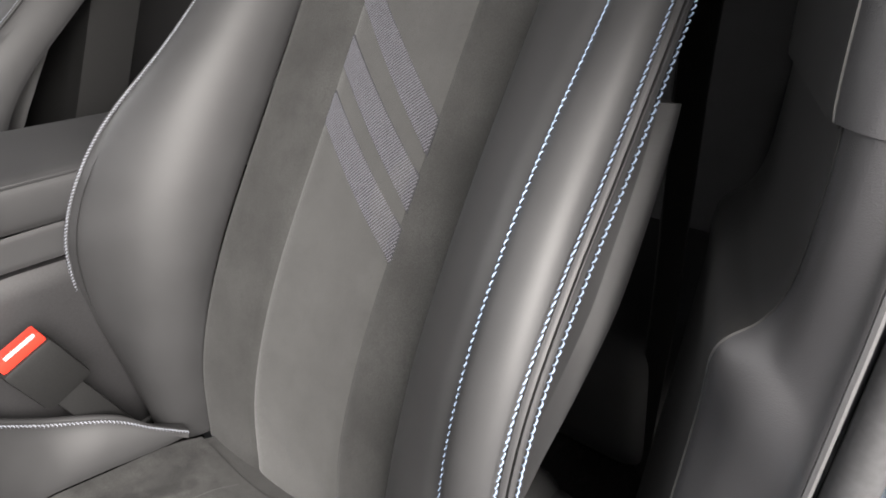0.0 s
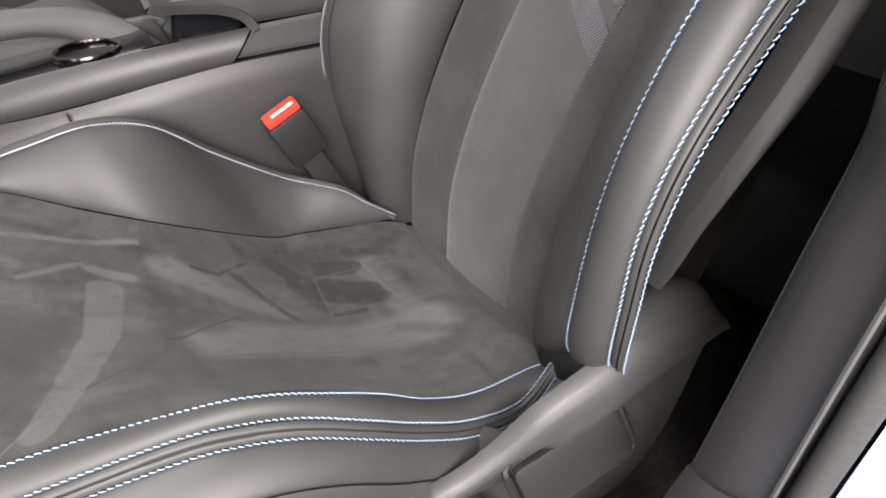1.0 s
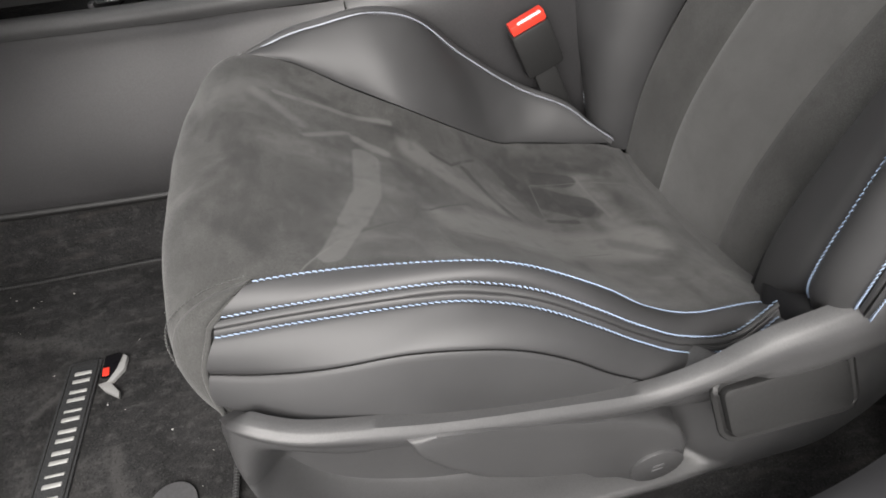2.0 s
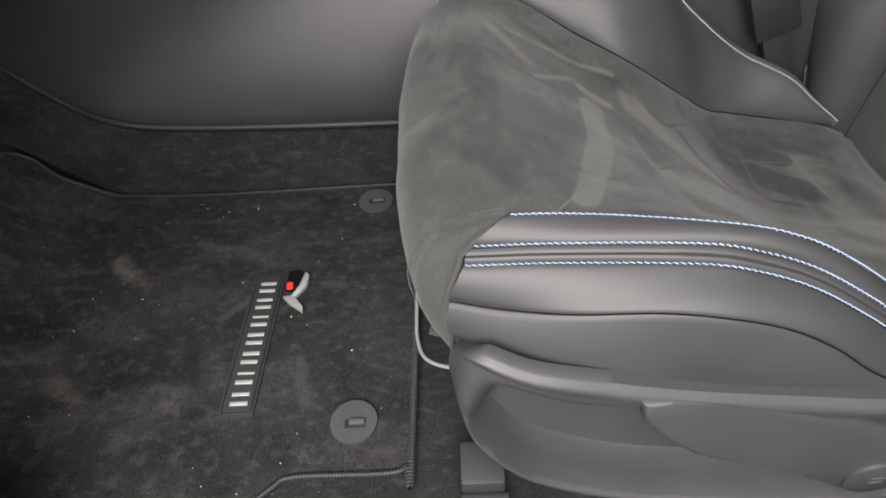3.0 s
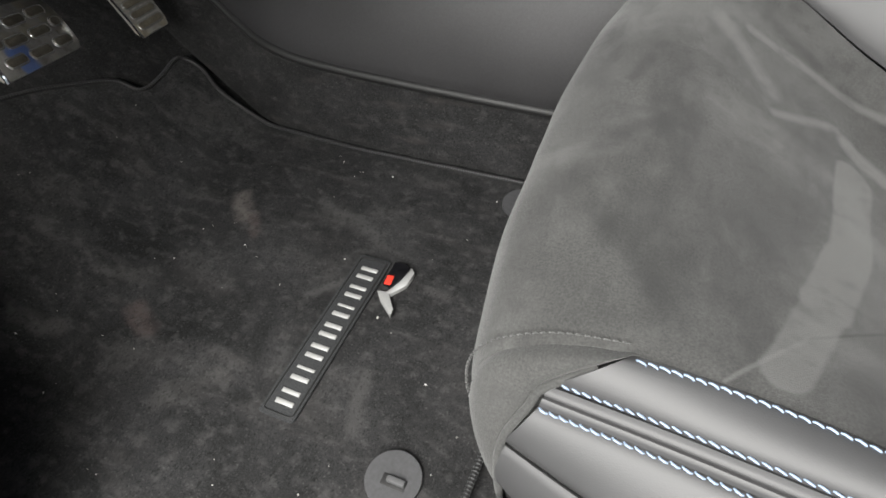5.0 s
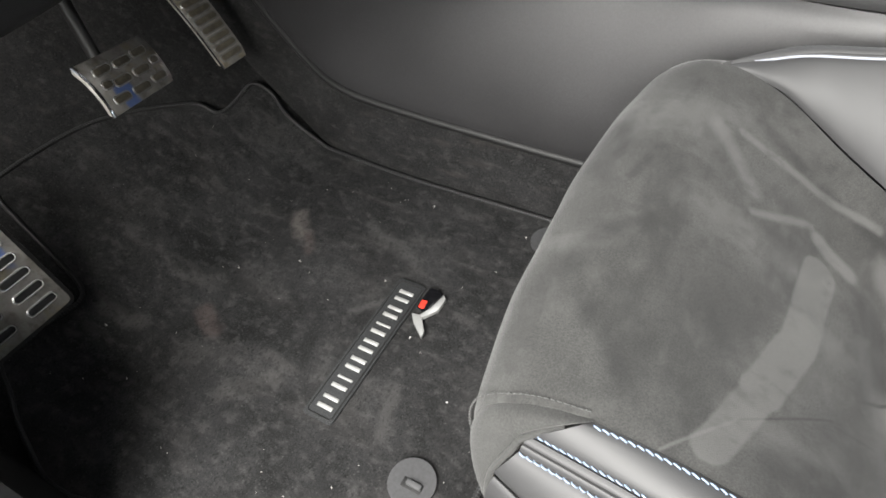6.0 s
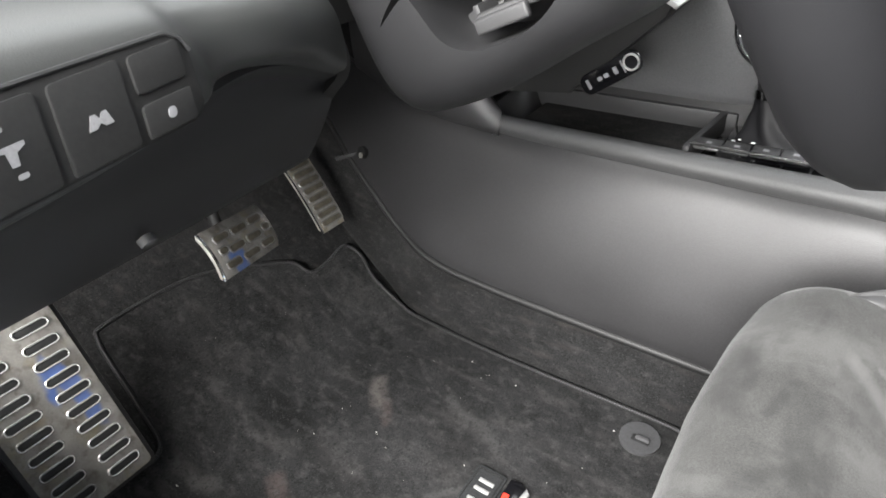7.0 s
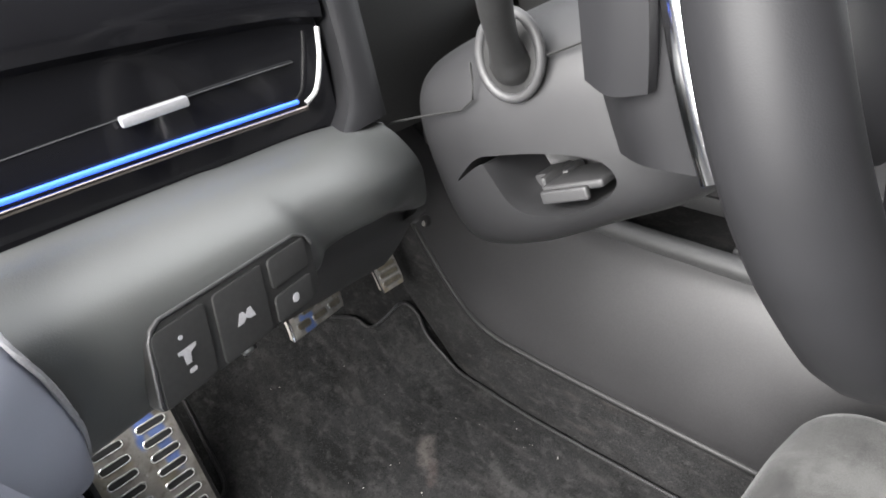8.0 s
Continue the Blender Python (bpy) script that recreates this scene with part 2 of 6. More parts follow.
for p, q, radius, soft, dark, amount in (
        # broad brushed zones
        ((0.36, 0.125), (0.57, 0.11), 0.046, 0.025, False, 0.75), ((0.33, 0.255), (0.42, 0.185), 0.022, 0.014, False, 0.55), ((0.555, 0.26), (0.565, 0.15), 0.028, 0.02, False, 0.4),
        ((0.31, 0.205), (0.35, 0.15), 0.026, 0.016, True, 0.6), ((0.25, 0.17), (0.20, 0.09), 0.03, 0.025, True, 0.4), ((0.262, 0.03), (0.30, 0.035), 0.018, 0.012, True, 0.45),
        ((0.42, 0.31), (0.60, 0.30), 0.03, 0.02, True, 0.5), ((0.17, 0.28), (0.21, 0.245), 0.012, 0.011, False, 0.5), ((0.125, 0.20), (0.135, 0.235), 0.008, 0.007, True, 0.5), ((0.12, 0.13), (0.15, 0.16), 0.012, 0.011, True, 0.4), ((0.20, 0.31), (0.33, 0.27), 0.010, 0.009, True, 0.45), ((0.19, 0.29), (0.31, 0.285), 0.006, 0.005, False, 0.5), ((0.13, 0.08), (0.18, 0.03), 0.012, 0.01, True, 0.35),
        # dark patches towards the back
        ((0.50, 0.278), (0.535, 0.268), 0.018, 0.005, True, 0.7), ((0.492, 0.232), (0.53, 0.205), 0.028, 0.006, True, 0.75), ((0.48, 0.176), (0.515, 0.172), 0.006, 0.003, True, 0.8),
        ((0.444, 0.298), (0.473, 0.250), 0.014, 0.006, True, 0.7), ((0.395, 0.256), (0.437, 0.168), 0.006, 0.003, True, 0.85), ((0.455, 0.255), (0.475, 0.19), 0.010, 0.005, True, 0.6),
        # pale stroke of a palm
        ((0.268, 0.245), (0.296, 0.234), 0.010, 0.007, False, 0.6),
        ((0.215, 0.225), (0.259, 0.252), 0.006, 0.0055, False, 0.5),
        # fine creases, their shade and glint painted into the colour as thin lines
        ((0.354, 0.258), (0.377, 0.252), 0.003, 0.0015, True, 0.9), ((0.377, 0.252), (0.412, 0.284), 0.0025, 0.0015, True, 0.8), ((0.313, 0.122), (0.378, 0.170), 0.0022, 0.0015, True, 0.8),
        ((0.204, 0.004), (0.239, 0.048), 0.0018, 0.0016, False, 0.4), ((0.239, 0.048), (0.295, 0.09), 0.0014, 0.0011, True, 0.55), ((0.294, 0.086), (0.36, 0.092), 0.0012, 0.0010, True, 0.5), ((0.36, 0.092), (0.462, 0.095), 0.0014, 0.0011, True, 0.6),
        ((0.485, 0.263), (0.567, 0.258), 0.0013, 0.0012, False, 0.4), ((0.567, 0.258), (0.635, 0.235), 0.0013, 0.0012, False, 0.4), ((0.484, 0.260), (0.477, 0.173), 0.0013, 0.0012, False, 0.4), ((0.553, 0.27), (0.562, 0.171), 0.0025, 0.002, False, 0.3), ((0.50, 0.215), (0.545, 0.19), 0.016, 0.008, True, 0.6), ((0.545, 0.30), (0.60, 0.27), 0.012, 0.008, True, 0.5), ((0.415, 0.215), (0.44, 0.165), 0.004, 0.003, True, 0.6), ((0.54, 0.12), (0.60, 0.07), 0.014, 0.010, True, 0.35),
        ((0.479, 0.092), (0.526, 0.098), 0.0010, 0.0008, True, 0.5)):
    blend(SUEDE_SEAT, DEEP if dark else PALE, stroke_mask(SUEDE_SEAT, p, q, radius, soft, min(0.007, radius * 0.4)), amount)
palm = None
for p, q, radius in (((0.274, 0.215), (0.267, 0.137), 0.0150), ((0.267, 0.137), (0.249, 0.078), 0.0145), ((0.249, 0.078), (0.228, 0.020), 0.0125)):
    mask = stroke_mask(SUEDE_SEAT, p, q, radius, 0.003, 0.003)
    if palm:
        either = SUEDE_SEAT.node_tree.nodes.new("ShaderNodeMath")
        either.operation = "MAXIMUM"
        SUEDE_SEAT.node_tree.links.new(palm, either.inputs[0])
        SUEDE_SEAT.node_tree.links.new(mask, either.inputs[1])
        mask = either.outputs[0]
    palm = mask
blend(SUEDE_SEAT, PALE, palm, 0.5)
# dust trodden into the mat
blend(MATPILE, (0.052, 0.050, 0.049), noise_mask(MATPILE, 10, 0.50, 0.72, 6, (0.7, 1.3, 1)), 0.6)
blend(MATPILE, (0.012, 0.012, 0.012), noise_mask(MATPILE, 6, 0.55, 0.75, 5), 0.5)
for p, q, radius, soft, tone, amount in (
        ((-0.375, 0.275), (-0.345, 0.240), 0.020, 0.018, (0.13, 0.118, 0.110), 0.6), ((-0.38, 0.07), (-0.345, 0.050), 0.018, 0.017, (0.085, 0.066, 0.062), 0.55), ((-0.335, 0.245), (-0.31, 0.225), 0.014, 0.013, (0.085, 0.068, 0.064), 0.5),
        ((-0.49, 0.0), (-0.45, 0.012), 0.020, 0.018, (0.080, 0.077, 0.074), 0.5), ((-0.19, 0.16), (-0.16, 0.19), 0.012, 0.011, (0.075, 0.074, 0.073), 0.5), ((-0.27, -0.01), (-0.22, 0.03), 0.022, 0.020, (0.070, 0.068, 0.066), 0.5),
        ((-0.26, 0.30), (-0.16, 0.27), 0.016, 0.015, (0.072, 0.071, 0.070), 0.5), ((-0.44, 0.16), (-0.30, 0.10), 0.030, 0.028, (0.012, 0.012, 0.012), 0.5), ((-0.10, 0.30), (-0.02, 0.22), 0.026, 0.024, (0.014, 0.014, 0.014), 0.45),
        ((-0.24, 0.16), (-0.20, 0.06), 0.016, 0.015, (0.013, 0.013, 0.013), 0.5), ((-0.08, 0.09), (-0.06, 0.03), 0.014, 0.013, (0.070, 0.068, 0.067), 0.45), ((-0.42, 0.34), (-0.28, 0.36), 0.016, 0.015, (0.013, 0.013, 0.013), 0.5)):
    blend(MATPILE, tone, stroke_mask(MATPILE, p, q, radius, soft, 0.014), amount)
blend(MATPILE, (0.075, 0.072, 0.070), noise_mask(MATPILE, 20, 0.54, 0.74, 7, (0.5, 1.6, 1)), 0.38)
blend(MATPILE, (0.008, 0.008, 0.008), noise_mask(MATPILE, 16, 0.50, 0.66, 6, (0.6, 1.5, 1)), 0.38)
blend(MATPILE, (0.080, 0.077, 0.075), noise_mask(MATPILE, 45, 0.60, 0.74, 4), 0.3)
blend(MATPILE, (0.070, 0.069, 0.068), noise_mask(MATPILE, 70, 0.48, 0.75, 8, (0.7, 1.1, 1)), 0.45)
blend(MATPILE, (0.010, 0.010, 0.010), noise_mask(MATPILE, 95, 0.50, 0.72, 8, (1.1, 0.8, 1)), 0.4)
blend(CARPET, (0.060, 0.059, 0.058), noise_mask(CARPET, 90, 0.50, 0.75, 8, (0.5, 1, 1)), 0.4)
for pile in (MATPILE, CARPET):
    blend(pile, (0.115, 0.112, 0.110), noise_mask(pile, 420, 0.56, 0.76, 3), 0.34)
    blend(pile, (0.006, 0.006, 0.006), noise_mask(pile, 360, 0.52, 0.74, 3, (1, 0.7, 1)), 0.6)
blend(SUEDE_SEAT, (0.085, 0.085, 0.082), noise_mask(SUEDE_SEAT, 60, 0.50, 0.75, 5, (1, 0.6, 1)), 0.3)
blend(SUEDE_SEAT, (0.026, 0.026, 0.026), noise_mask(SUEDE_SEAT, 75, 0.50, 0.75, 5, (0.6, 1, 1)), 0.35)
blend(SUEDE, (0.030, 0.030, 0.030), noise_mask(SUEDE, 60, 0.48, 0.75, 5), 0.35)
blend(SUEDE_MID, (0.045, 0.045, 0.044), noise_mask(SUEDE_MID, 60, 0.48, 0.75, 5), 0.35)
blend(CARPET, (0.05, 0.046, 0.043), noise_mask(CARPET, 60, 0.55, 0.75, 4, (0.25, 1, 1)), 0.4)
blend(STEEL, (0.40, 0.34, 0.20), noise_mask(STEEL, 30, 0.50, 0.68, 4), 0.5)
blend(STEEL, (0.17, 0.155, 0.13), noise_mask(STEEL, 38, 0.48, 0.72, 7, (1, 1, 0.4)), 0.5)
blend(STEEL, (0.10, 0.085, 0.06), noise_mask(STEEL, 85, 0.52, 0.70, 6), 0.45)
# uneven blue patches on the plates
for p, q, radius in (((-0.500, -0.040), (-0.522, -0.048), 0.011), ((-0.514, -0.066), (-0.530, -0.056), 0.008), ((-0.506, 0.190), (-0.514, 0.204), 0.010)):
    blend(STEEL, (0.13, 0.24, 0.62), stroke_mask(STEEL, p, q, radius, 0.006, 0.010), 0.8)


# ---- mesh helpers ----
def part(name, bm, material, parent=None, label="", smooth=True):
    me = bpy.data.meshes.new(name)
    bmesh.ops.recalc_face_normals(bm, faces=bm.faces[:])
    for f in bm.faces:
        f.smooth = smooth
    bm.to_mesh(me)
    bm.free()
    me.materials.append(material)
    if smooth:
        me.set_sharp_from_angle(angle=radians(50))
    ob = new(name, me)
    ob.parent = parent
    if parent and parent.type == "EMPTY":
        ob.matrix_parent_inverse = Matrix.Translation(parent.location).inverted()
    return tagged(ob, label)


def thing(name, at, label, category, group="", kind=""):
    ob = new(name)
    ob.location = at
    ob.empty_display_size = 0.02
    return tagged(ob, label, category, group, kind)


def spline(points, per=8):
    """A Catmull-Rom curve through points, per steps a segment."""
    p = np.array(points, float)
    e = np.vstack([2 * p[0] - p[1], p, 2 * p[-1] - p[-2]])
    out = []
    for i in range(1, len(p)):
        a, b, c, d = e[i - 1], e[i], e[i + 1], e[i + 2]
        for t in np.arange(per) / per:
            out.append(0.5 * (2 * b + (c - a) * t + (2 * a - 5 * b + 4 * c - d) * t * t + (3 * b - a - 3 * c + d) * t ** 3))
    out.append(p[-1])
    return np.array(out)


def along(values, n):
    """Values spread evenly over n places."""
    v = np.array(values, float)
    return np.interp(np.linspace(0, 1, n), np.linspace(0, 1, len(v)), v)


EDGE_V = np.array([0, 0.02, 0.05, 0.1, 0.18, 0.28, 0.39, 0.5, 0.61, 0.72, 0.82, 0.9, 0.95, 0.98, 1.0])


def grid_mesh(grid, thick, away):
    """A solid sheet: the grid of points, and a second layer thick behind it along away."""
    bm = bmesh.new()
    nu, nv = grid.shape[:2]
    top = [[bm.verts.new(grid[i, j]) for j in range(nv)] for i in range(nu)]
    low = [[bm.verts.new(grid[i, j] - away[i, j] * thick) for j in range(nv)] for i in range(nu)]
    for i in range(nu - 1):
        for j in range(nv - 1):
            bm.faces.new((top[i][j], top[i + 1][j], top[i + 1][j + 1], top[i][j + 1]))
            bm.faces.new((low[i][j], low[i][j + 1], low[i + 1][j + 1], low[i + 1][j]))
    for i in range(nu - 1):
        for j in (0, nv - 1):
            bm.faces.new((top[i][j], low[i][j], low[i + 1][j], top[i + 1][j]))
    for j in range(nv - 1):
        for i in (0, nu - 1):
            bm.faces.new((top[i][j], top[i][j + 1], low[i][j + 1], low[i][j]))
    return bm


def sheet(a, b, out, bulge=0.0, seam=0.003, seam_width=0.006, thick=0.012, power=2.0, vs=EDGE_V, press=None):
    """A padded panel between the curves a and b, swelling towards out, with its edges drawn in at the seams."""
    a, b = np.asarray(a), np.asarray(b)
    nu = len(a)
    bl = along(bulge if np.ndim(bulge) else [bulge, bulge], nu)
    g = np.zeros((nu, len(vs), 3))
    nn = np.zeros_like(g)
    ta = np.gradient((a + b) / 2, axis=0)
    for i in range(nu):
        w = b[i] - a[i]
        width = np.linalg.norm(w) + 1e-6
        nrm = np.cross(ta[i], w)
        nrm /= np.linalg.norm(nrm) + 1e-9
        if nrm @ np.asarray(out) < 0:
            nrm = -nrm
        for j, v in enumerate(vs):
            d = min(v, 1 - v) * width
            h = bl[i] * (1 - abs(2 * v - 1) ** power) - seam * math.exp(-(d / seam_width) ** 2)
            if press:
                h += press(i / (nu - 1), v)
            g[i, j] = a[i] + v * w + nrm * h
            nn[i, j] = nrm
    return grid_mesh(g, thick, nn)


def tube(points, radius, sides=8, closed=False, flat=1.0, up=(0, 0, 1)):
    bm = bmesh.new()
    sweep(bm, points, radius, sides, closed, flat, up)
    return bm


def sweep(bm, points, radius, sides=8, closed=False, flat=1.0, up=(0, 0, 1)):
    p = [Vector(q) for q in points]
    n = len(p)
    rad = radius if np.ndim(radius) else [radius] * n
    rings = []
    for i in range(n):
        t = (p[(i + 1) % n] - p[i - 1]) if closed else (p[min(i + 1, n - 1)] - p[max(i - 1, 0)])
        t.normalize()
        s = t.cross(Vector(up))
        if s.length < 1e-4:
            s = t.cross(Vector((0, 1, 0)))
        s.normalize()
        u = s.cross(t)
        rings.append([bm.verts.new(p[i] + rad[i] * (math.cos(k * 2 * math.pi / sides) * s + flat * math.sin(k * 2 * math.pi / sides) * u)) for k in range(sides)])
    for i in range(n if closed else n - 1):
        q, r = rings[i], rings[(i + 1) % n]
        for k in range(sides):
            bm.faces.new((q[k], q[(k + 1) % sides], r[(k + 1) % sides], r[k]))
    if not closed:
        bm.faces.new(rings[0][::-1])
        bm.faces.new(rings[-1])


def even(curve, step):
    """Places every step metres along a curve, with the directions there."""
    c = np.asarray(curve)
    s = np.concatenate([[0], np.cumsum(np.linalg.norm(np.diff(c, axis=0), axis=1))])
    at = np.arange(step / 2, s[-1], step)
    q = np.stack([np.interp(at, s, c[:, k]) for k in range(3)], 1)
    d = np.gradient(q, axis=0)
    return q, d / (np.linalg.norm(d, axis=1)[:, None] + 1e-9)


def stitching(curve, out, step=0.0050, length=0.0043, radius=0.00056, lean=0.0006, lift=0.0005):
    """A row of slanting thread stitches along a curve."""
    bm = bmesh.new()
    q, d = even(curve, step)
    out = np.asarray(out, float)
    for p, t in zip(q, d):
        s = np.cross(t, out)
        s /= np.linalg.norm(s) + 1e-9
        o = np.cross(s, t)
        jitter = 1 + 0.12 * (random.random() - 0.5)
        pts = [p - t * length * 0.5 * jitter - s * lean - o * 0.0008, p - t * length * 0.25 - s * lean * 0.5 + o * lift,
               p + t * length * 0.25 + s * lean * 0.5 + o * lift, p + t * length * 0.5 * jitter + s * lean - o * 0.0008]
        sweep(bm, pts, [radius * 0.7, radius, radius, radius * 0.7], 5)
    return bm


def prism(outline, origin, ax, ay, depth, bevel=0.0, segments=2):
    """An outline of (a, b) pairs in the plane of ax and ay, pushed out by depth along ax x ay, with rounded rims."""
    ax, ay = Vector(ax).normalized(), Vector(ay).normalized()
    az = ax.cross(ay)
    o = Vector(origin)
    bm = bmesh.new()
    low = [bm.verts.new(o + ax * a + ay * b) for a, b in outline]
    top = [bm.verts.new(o + ax * a + ay * b + az * depth) for a, b in outline]
    n = len(low)
    bm.faces.new(low[::-1])
    face = bm.faces.new(top)
    for i in range(n):
        bm.faces.new((low[i], low[(i + 1) % n], top[(i + 1) % n], top[i]))
    if bevel:
        bmesh.ops.bevel(bm, geom=list(face.edges), offset=bevel, segments=segments, profile=0.6, affect="EDGES", clamp_overlap=True)
    return bm


def box(size, at, bevel=0.004, turn=None, segments=2):
    bm = bmesh.new()
    m = Matrix.Translation(at) @ (turn if turn else Matrix()) @ Matrix.Diagonal((*size, 1))
    bmesh.ops.create_cube(bm, size=1, matrix=m)
    if bevel:
        bmesh.ops.bevel(bm, geom=bm.edges[:], offset=bevel, segments=segments, profile=0.6, affect="EDGES", clamp_overlap=True)
    return bm


def rounded(w, h, r, n=5):
    """The outline of a rounded rectangle round the origin."""
    out = []
    for cx, cy, a0 in ((w / 2 - r, h / 2 - r, 0), (r - w / 2, h / 2 - r, 90), (r - w / 2, r - h / 2, 180), (w / 2 - r, r - h / 2, 270)):
        for k in range(n):
            a = radians(a0 + 90 * k / (n - 1))
            out.append((cx + r * math.cos(a), cy + r * math.sin(a)))
    return out


# ---- floor, tunnel, sill and shell of the cabin ----
def rise(x):
    """Height of the floor: flat under the knees, climbing to the toe board."""
    d = max(0.0, -0.43 - x)
    return 0.75 * d * d / (d + 0.05)


def ruled(a, b, out, thick=0.01, vs=np.linspace(0, 1, 9), bulge=0.0, seam=0.0, power=2.0, press=None):
    return sheet(a, b, out, bulge, seam, 0.004, thick, power, vs, press)


xs = np.concatenate([np.linspace(-1.0, -0.4, 25), np.linspace(-0.36, 1.5, 20)])
floor_out = np.array([(x, -0.21, rise(x) - 0.012) for x in xs])
floor_in = np.array([(x, 0.445 + 0.25 * min(1.0, max(0.0, (-0.44 - x) / 0.2)), rise(x) - 0.012) for x in xs])
tagged(part("floor", ruled(floor_out, floor_in, (0, 0, 1), 0.03, np.linspace(0, 1, 25)), CARPET), "black cut-pile carpet of the driver footwell", "floor", kind="structure")
far_out = np.array([(x, 0.66, rise(x) - 0.012) for x in xs])
far_in = np.array([(x, 1.25, rise(x) - 0.012) for x in xs])
tagged(part("floor_passenger", ruled(far_out, far_in, (0, 0, 1), 0.03, np.linspace(0, 1, 9)), CARPET), "black carpet of the passenger footwell", "floor", kind="structure")

TUN_LOW = spline([(-1.0, 0.50, 0.40), (-0.72, 0.485, 0.19), (-0.60, 0.47, 0.095), (-0.50, 0.452, 0.03), (-0.42, 0.437, -0.005), (-0.25, 0.425, -0.012), (0.1, 0.43, -0.012), (0.7, 0.43, -0.012)])
CONS_LOW = spline([(-1.0, 0.56, 0.52), (-0.72, 0.53, 0.38), (-0.56, 0.485, 0.245), (-0.45, 0.455, 0.165), (-0.37, 0.435, 0.133), (-0.22, 0.438, 0.117), (0.05, 0.448, 0.104), (0.7, 0.445, 0.10)])
tagged(part("tunnel_carpet", ruled(TUN_LOW, CONS_LOW + np.array([0, 0.014, 0.004]), (0, -1, 0.3), 0.01, np.linspace(0, 1, 9), 0.008), CARPET), "black carpet rising over the centre tunnel", "floor", kind="structure")

# kick side of the footwell, below the door opening
kick_low = np.array([(x, -0.19 - 0.02 * (x > -0.3), rise(x) - 0.02) for x in np.linspace(-1.0, -0.25, 20)])
kick_top = np.array([(x, -0.19, 0.56 - 0.22 * min(1.0, max(0.0, (x + 0.72) / 0.14))) for x in np.linspace(-1.0, -0.25, 20)])
tagged(part("kick_panel", ruled(kick_low, kick_top, (0, 1, 0), 0.012, np.linspace(0, 1, 7)), BLACK), "black plastic kick panel beside the footrest", "wall", kind="structure")
tagged(part("toe_board", box((0.02, 1.5, 0.5), (-1.0, 0.53, 0.55), 0), CARPET), "black carpeted bulkhead behind the pedals", "wall", kind="structure")

# door sill
SILL_IN = spline([(-0.6, -0.185, 0.01), (-0.3, -0.195, 0.01), (0.1, -0.20, 0.02), (0.4, -0.195, 0.06), (0.555, -0.20, 0.16), (0.60, -0.205, 0.26)])
SILL_OUT = spline([(-0.6, -0.225, 0.06), (-0.3, -0.235, 0.07), (0.1, -0.25, 0.08), (0.4, -0.255, 0.11), (0.56, -0.257, 0.18), (0.602, -0.258, 0.28)])
tagged(part("sill_trim", sheet(SILL_IN, SILL_OUT, (0, 0.6, 1), 0.01, 0.0, 0.004, 0.012), PILLAR), "dark grey plastic sill trim of the door opening", "trim", kind="structure")

# body side outside the seal: painted metal
BODY_A = spline([(-1.0, -0.275, 0.06), (-0.3, -0.28, 0.06), (0.3, -0.285, 0.09), (0.54, -0.285, 0.16), (0.606, -0.280, 0.24), (0.610, -0.279, 0.33), (0.609, -0.2785, 0.42), (0.610, -0.2785, 0.50), (0.618, -0.278, 0.58), (0.648, -0.273, 0.75), (0.715, -0.26, 1.05)])
BODY_B = spline([(-1.0, -0.36, 0.0), (-0.3, -0.36, 0.0), (0.3, -0.36, 0.02), (0.56, -0.37, 0.11), (0.630, -0.37, 0.22), (0.634, -0.37, 0.33), (0.633, -0.37, 0.42), (0.634, -0.37, 0.50), (0.642, -0.37, 0.58), (0.672, -0.365, 0.75), (0.74, -0.35, 1.05)])
tagged(part("body_side", sheet(BODY_A, BODY_B, (-1, -0.5, 0.6), 0.003, 0.0, 0.004, 0.02), WHITE), "glossy white painted body round the door opening", "car body", kind="structure")

# B pillar
PIL_A = spline([(0.60, -0.205, 0.24), (0.605, -0.208, 0.33), (0.612, -0.21, 0.43), (0.622, -0.21, 0.50), (0.614, -0.211, 0.540), (0.620, -0.2235, 0.556), (0.621, -0.229, 0.572), (0.622, -0.230, 0.598), (0.625, -0.228, 0.640), (0.630, -0.222, 0.669), (0.70, -0.20, 1.05)])
PIL_B = spline([(0.602, -0.258, 0.24), (0.600, -0.258, 0.33), (0.598, -0.258, 0.41), (0.598, -0.258, 0.47), (0.599, -0.258, 0.51), (0.600, -0.258, 0.53), (0.602, -0.258, 0.55), (0.606, -0.258, 0.58), (0.614, -0.257, 0.63), (0.621, -0.256, 0.67), (0.70, -0.24, 1.05)])
PIL_C = PIL_A + np.array([0.16, 0.04, 0.0])
pillar = thing("pillar_trim", (0.66, -0.22, 0.2), "dark grey plastic B-pillar trim beside the seat", "pillar trim", kind="structure")
part("front_face", sheet(PIL_A, PIL_B, (-1, 0, 0), 0.002, 0.002, 0.004, 0.01, press=lambda u, v: 0.004 * max(0.0, 1 - abs(v - 0.42) / 0.42) - 0.0012 * math.exp(-((v - 0.42) / 0.02) ** 2)), PILLAR, pillar)
# same trim turned inward, black to put its shade into the colour
part("inner_face", sheet(PIL_A, PIL_C, (0, 1, 0), 0.0, 0.001, 0.004, 0.01), BLACK, pillar)
SEAL_LINE = np.vstack([SILL_OUT[:-8] + np.array([0.0, -0.008, 0.0]), PIL_B + np.array([0.004, -0.0115, 0.0])])
seal = tagged(part("door_seal", tube(SEAL_LINE, 0.0082, 12, up=(1, 1, 0)), RUBBER), "black rubber door seal round the opening", "door seal", kind="structure")
part("seal_lip", tube(PIL_B + np.array([0.010, -0.003, 0.0]), 0.0035, 8, up=(1, 1, 0)), BLACK, seal)
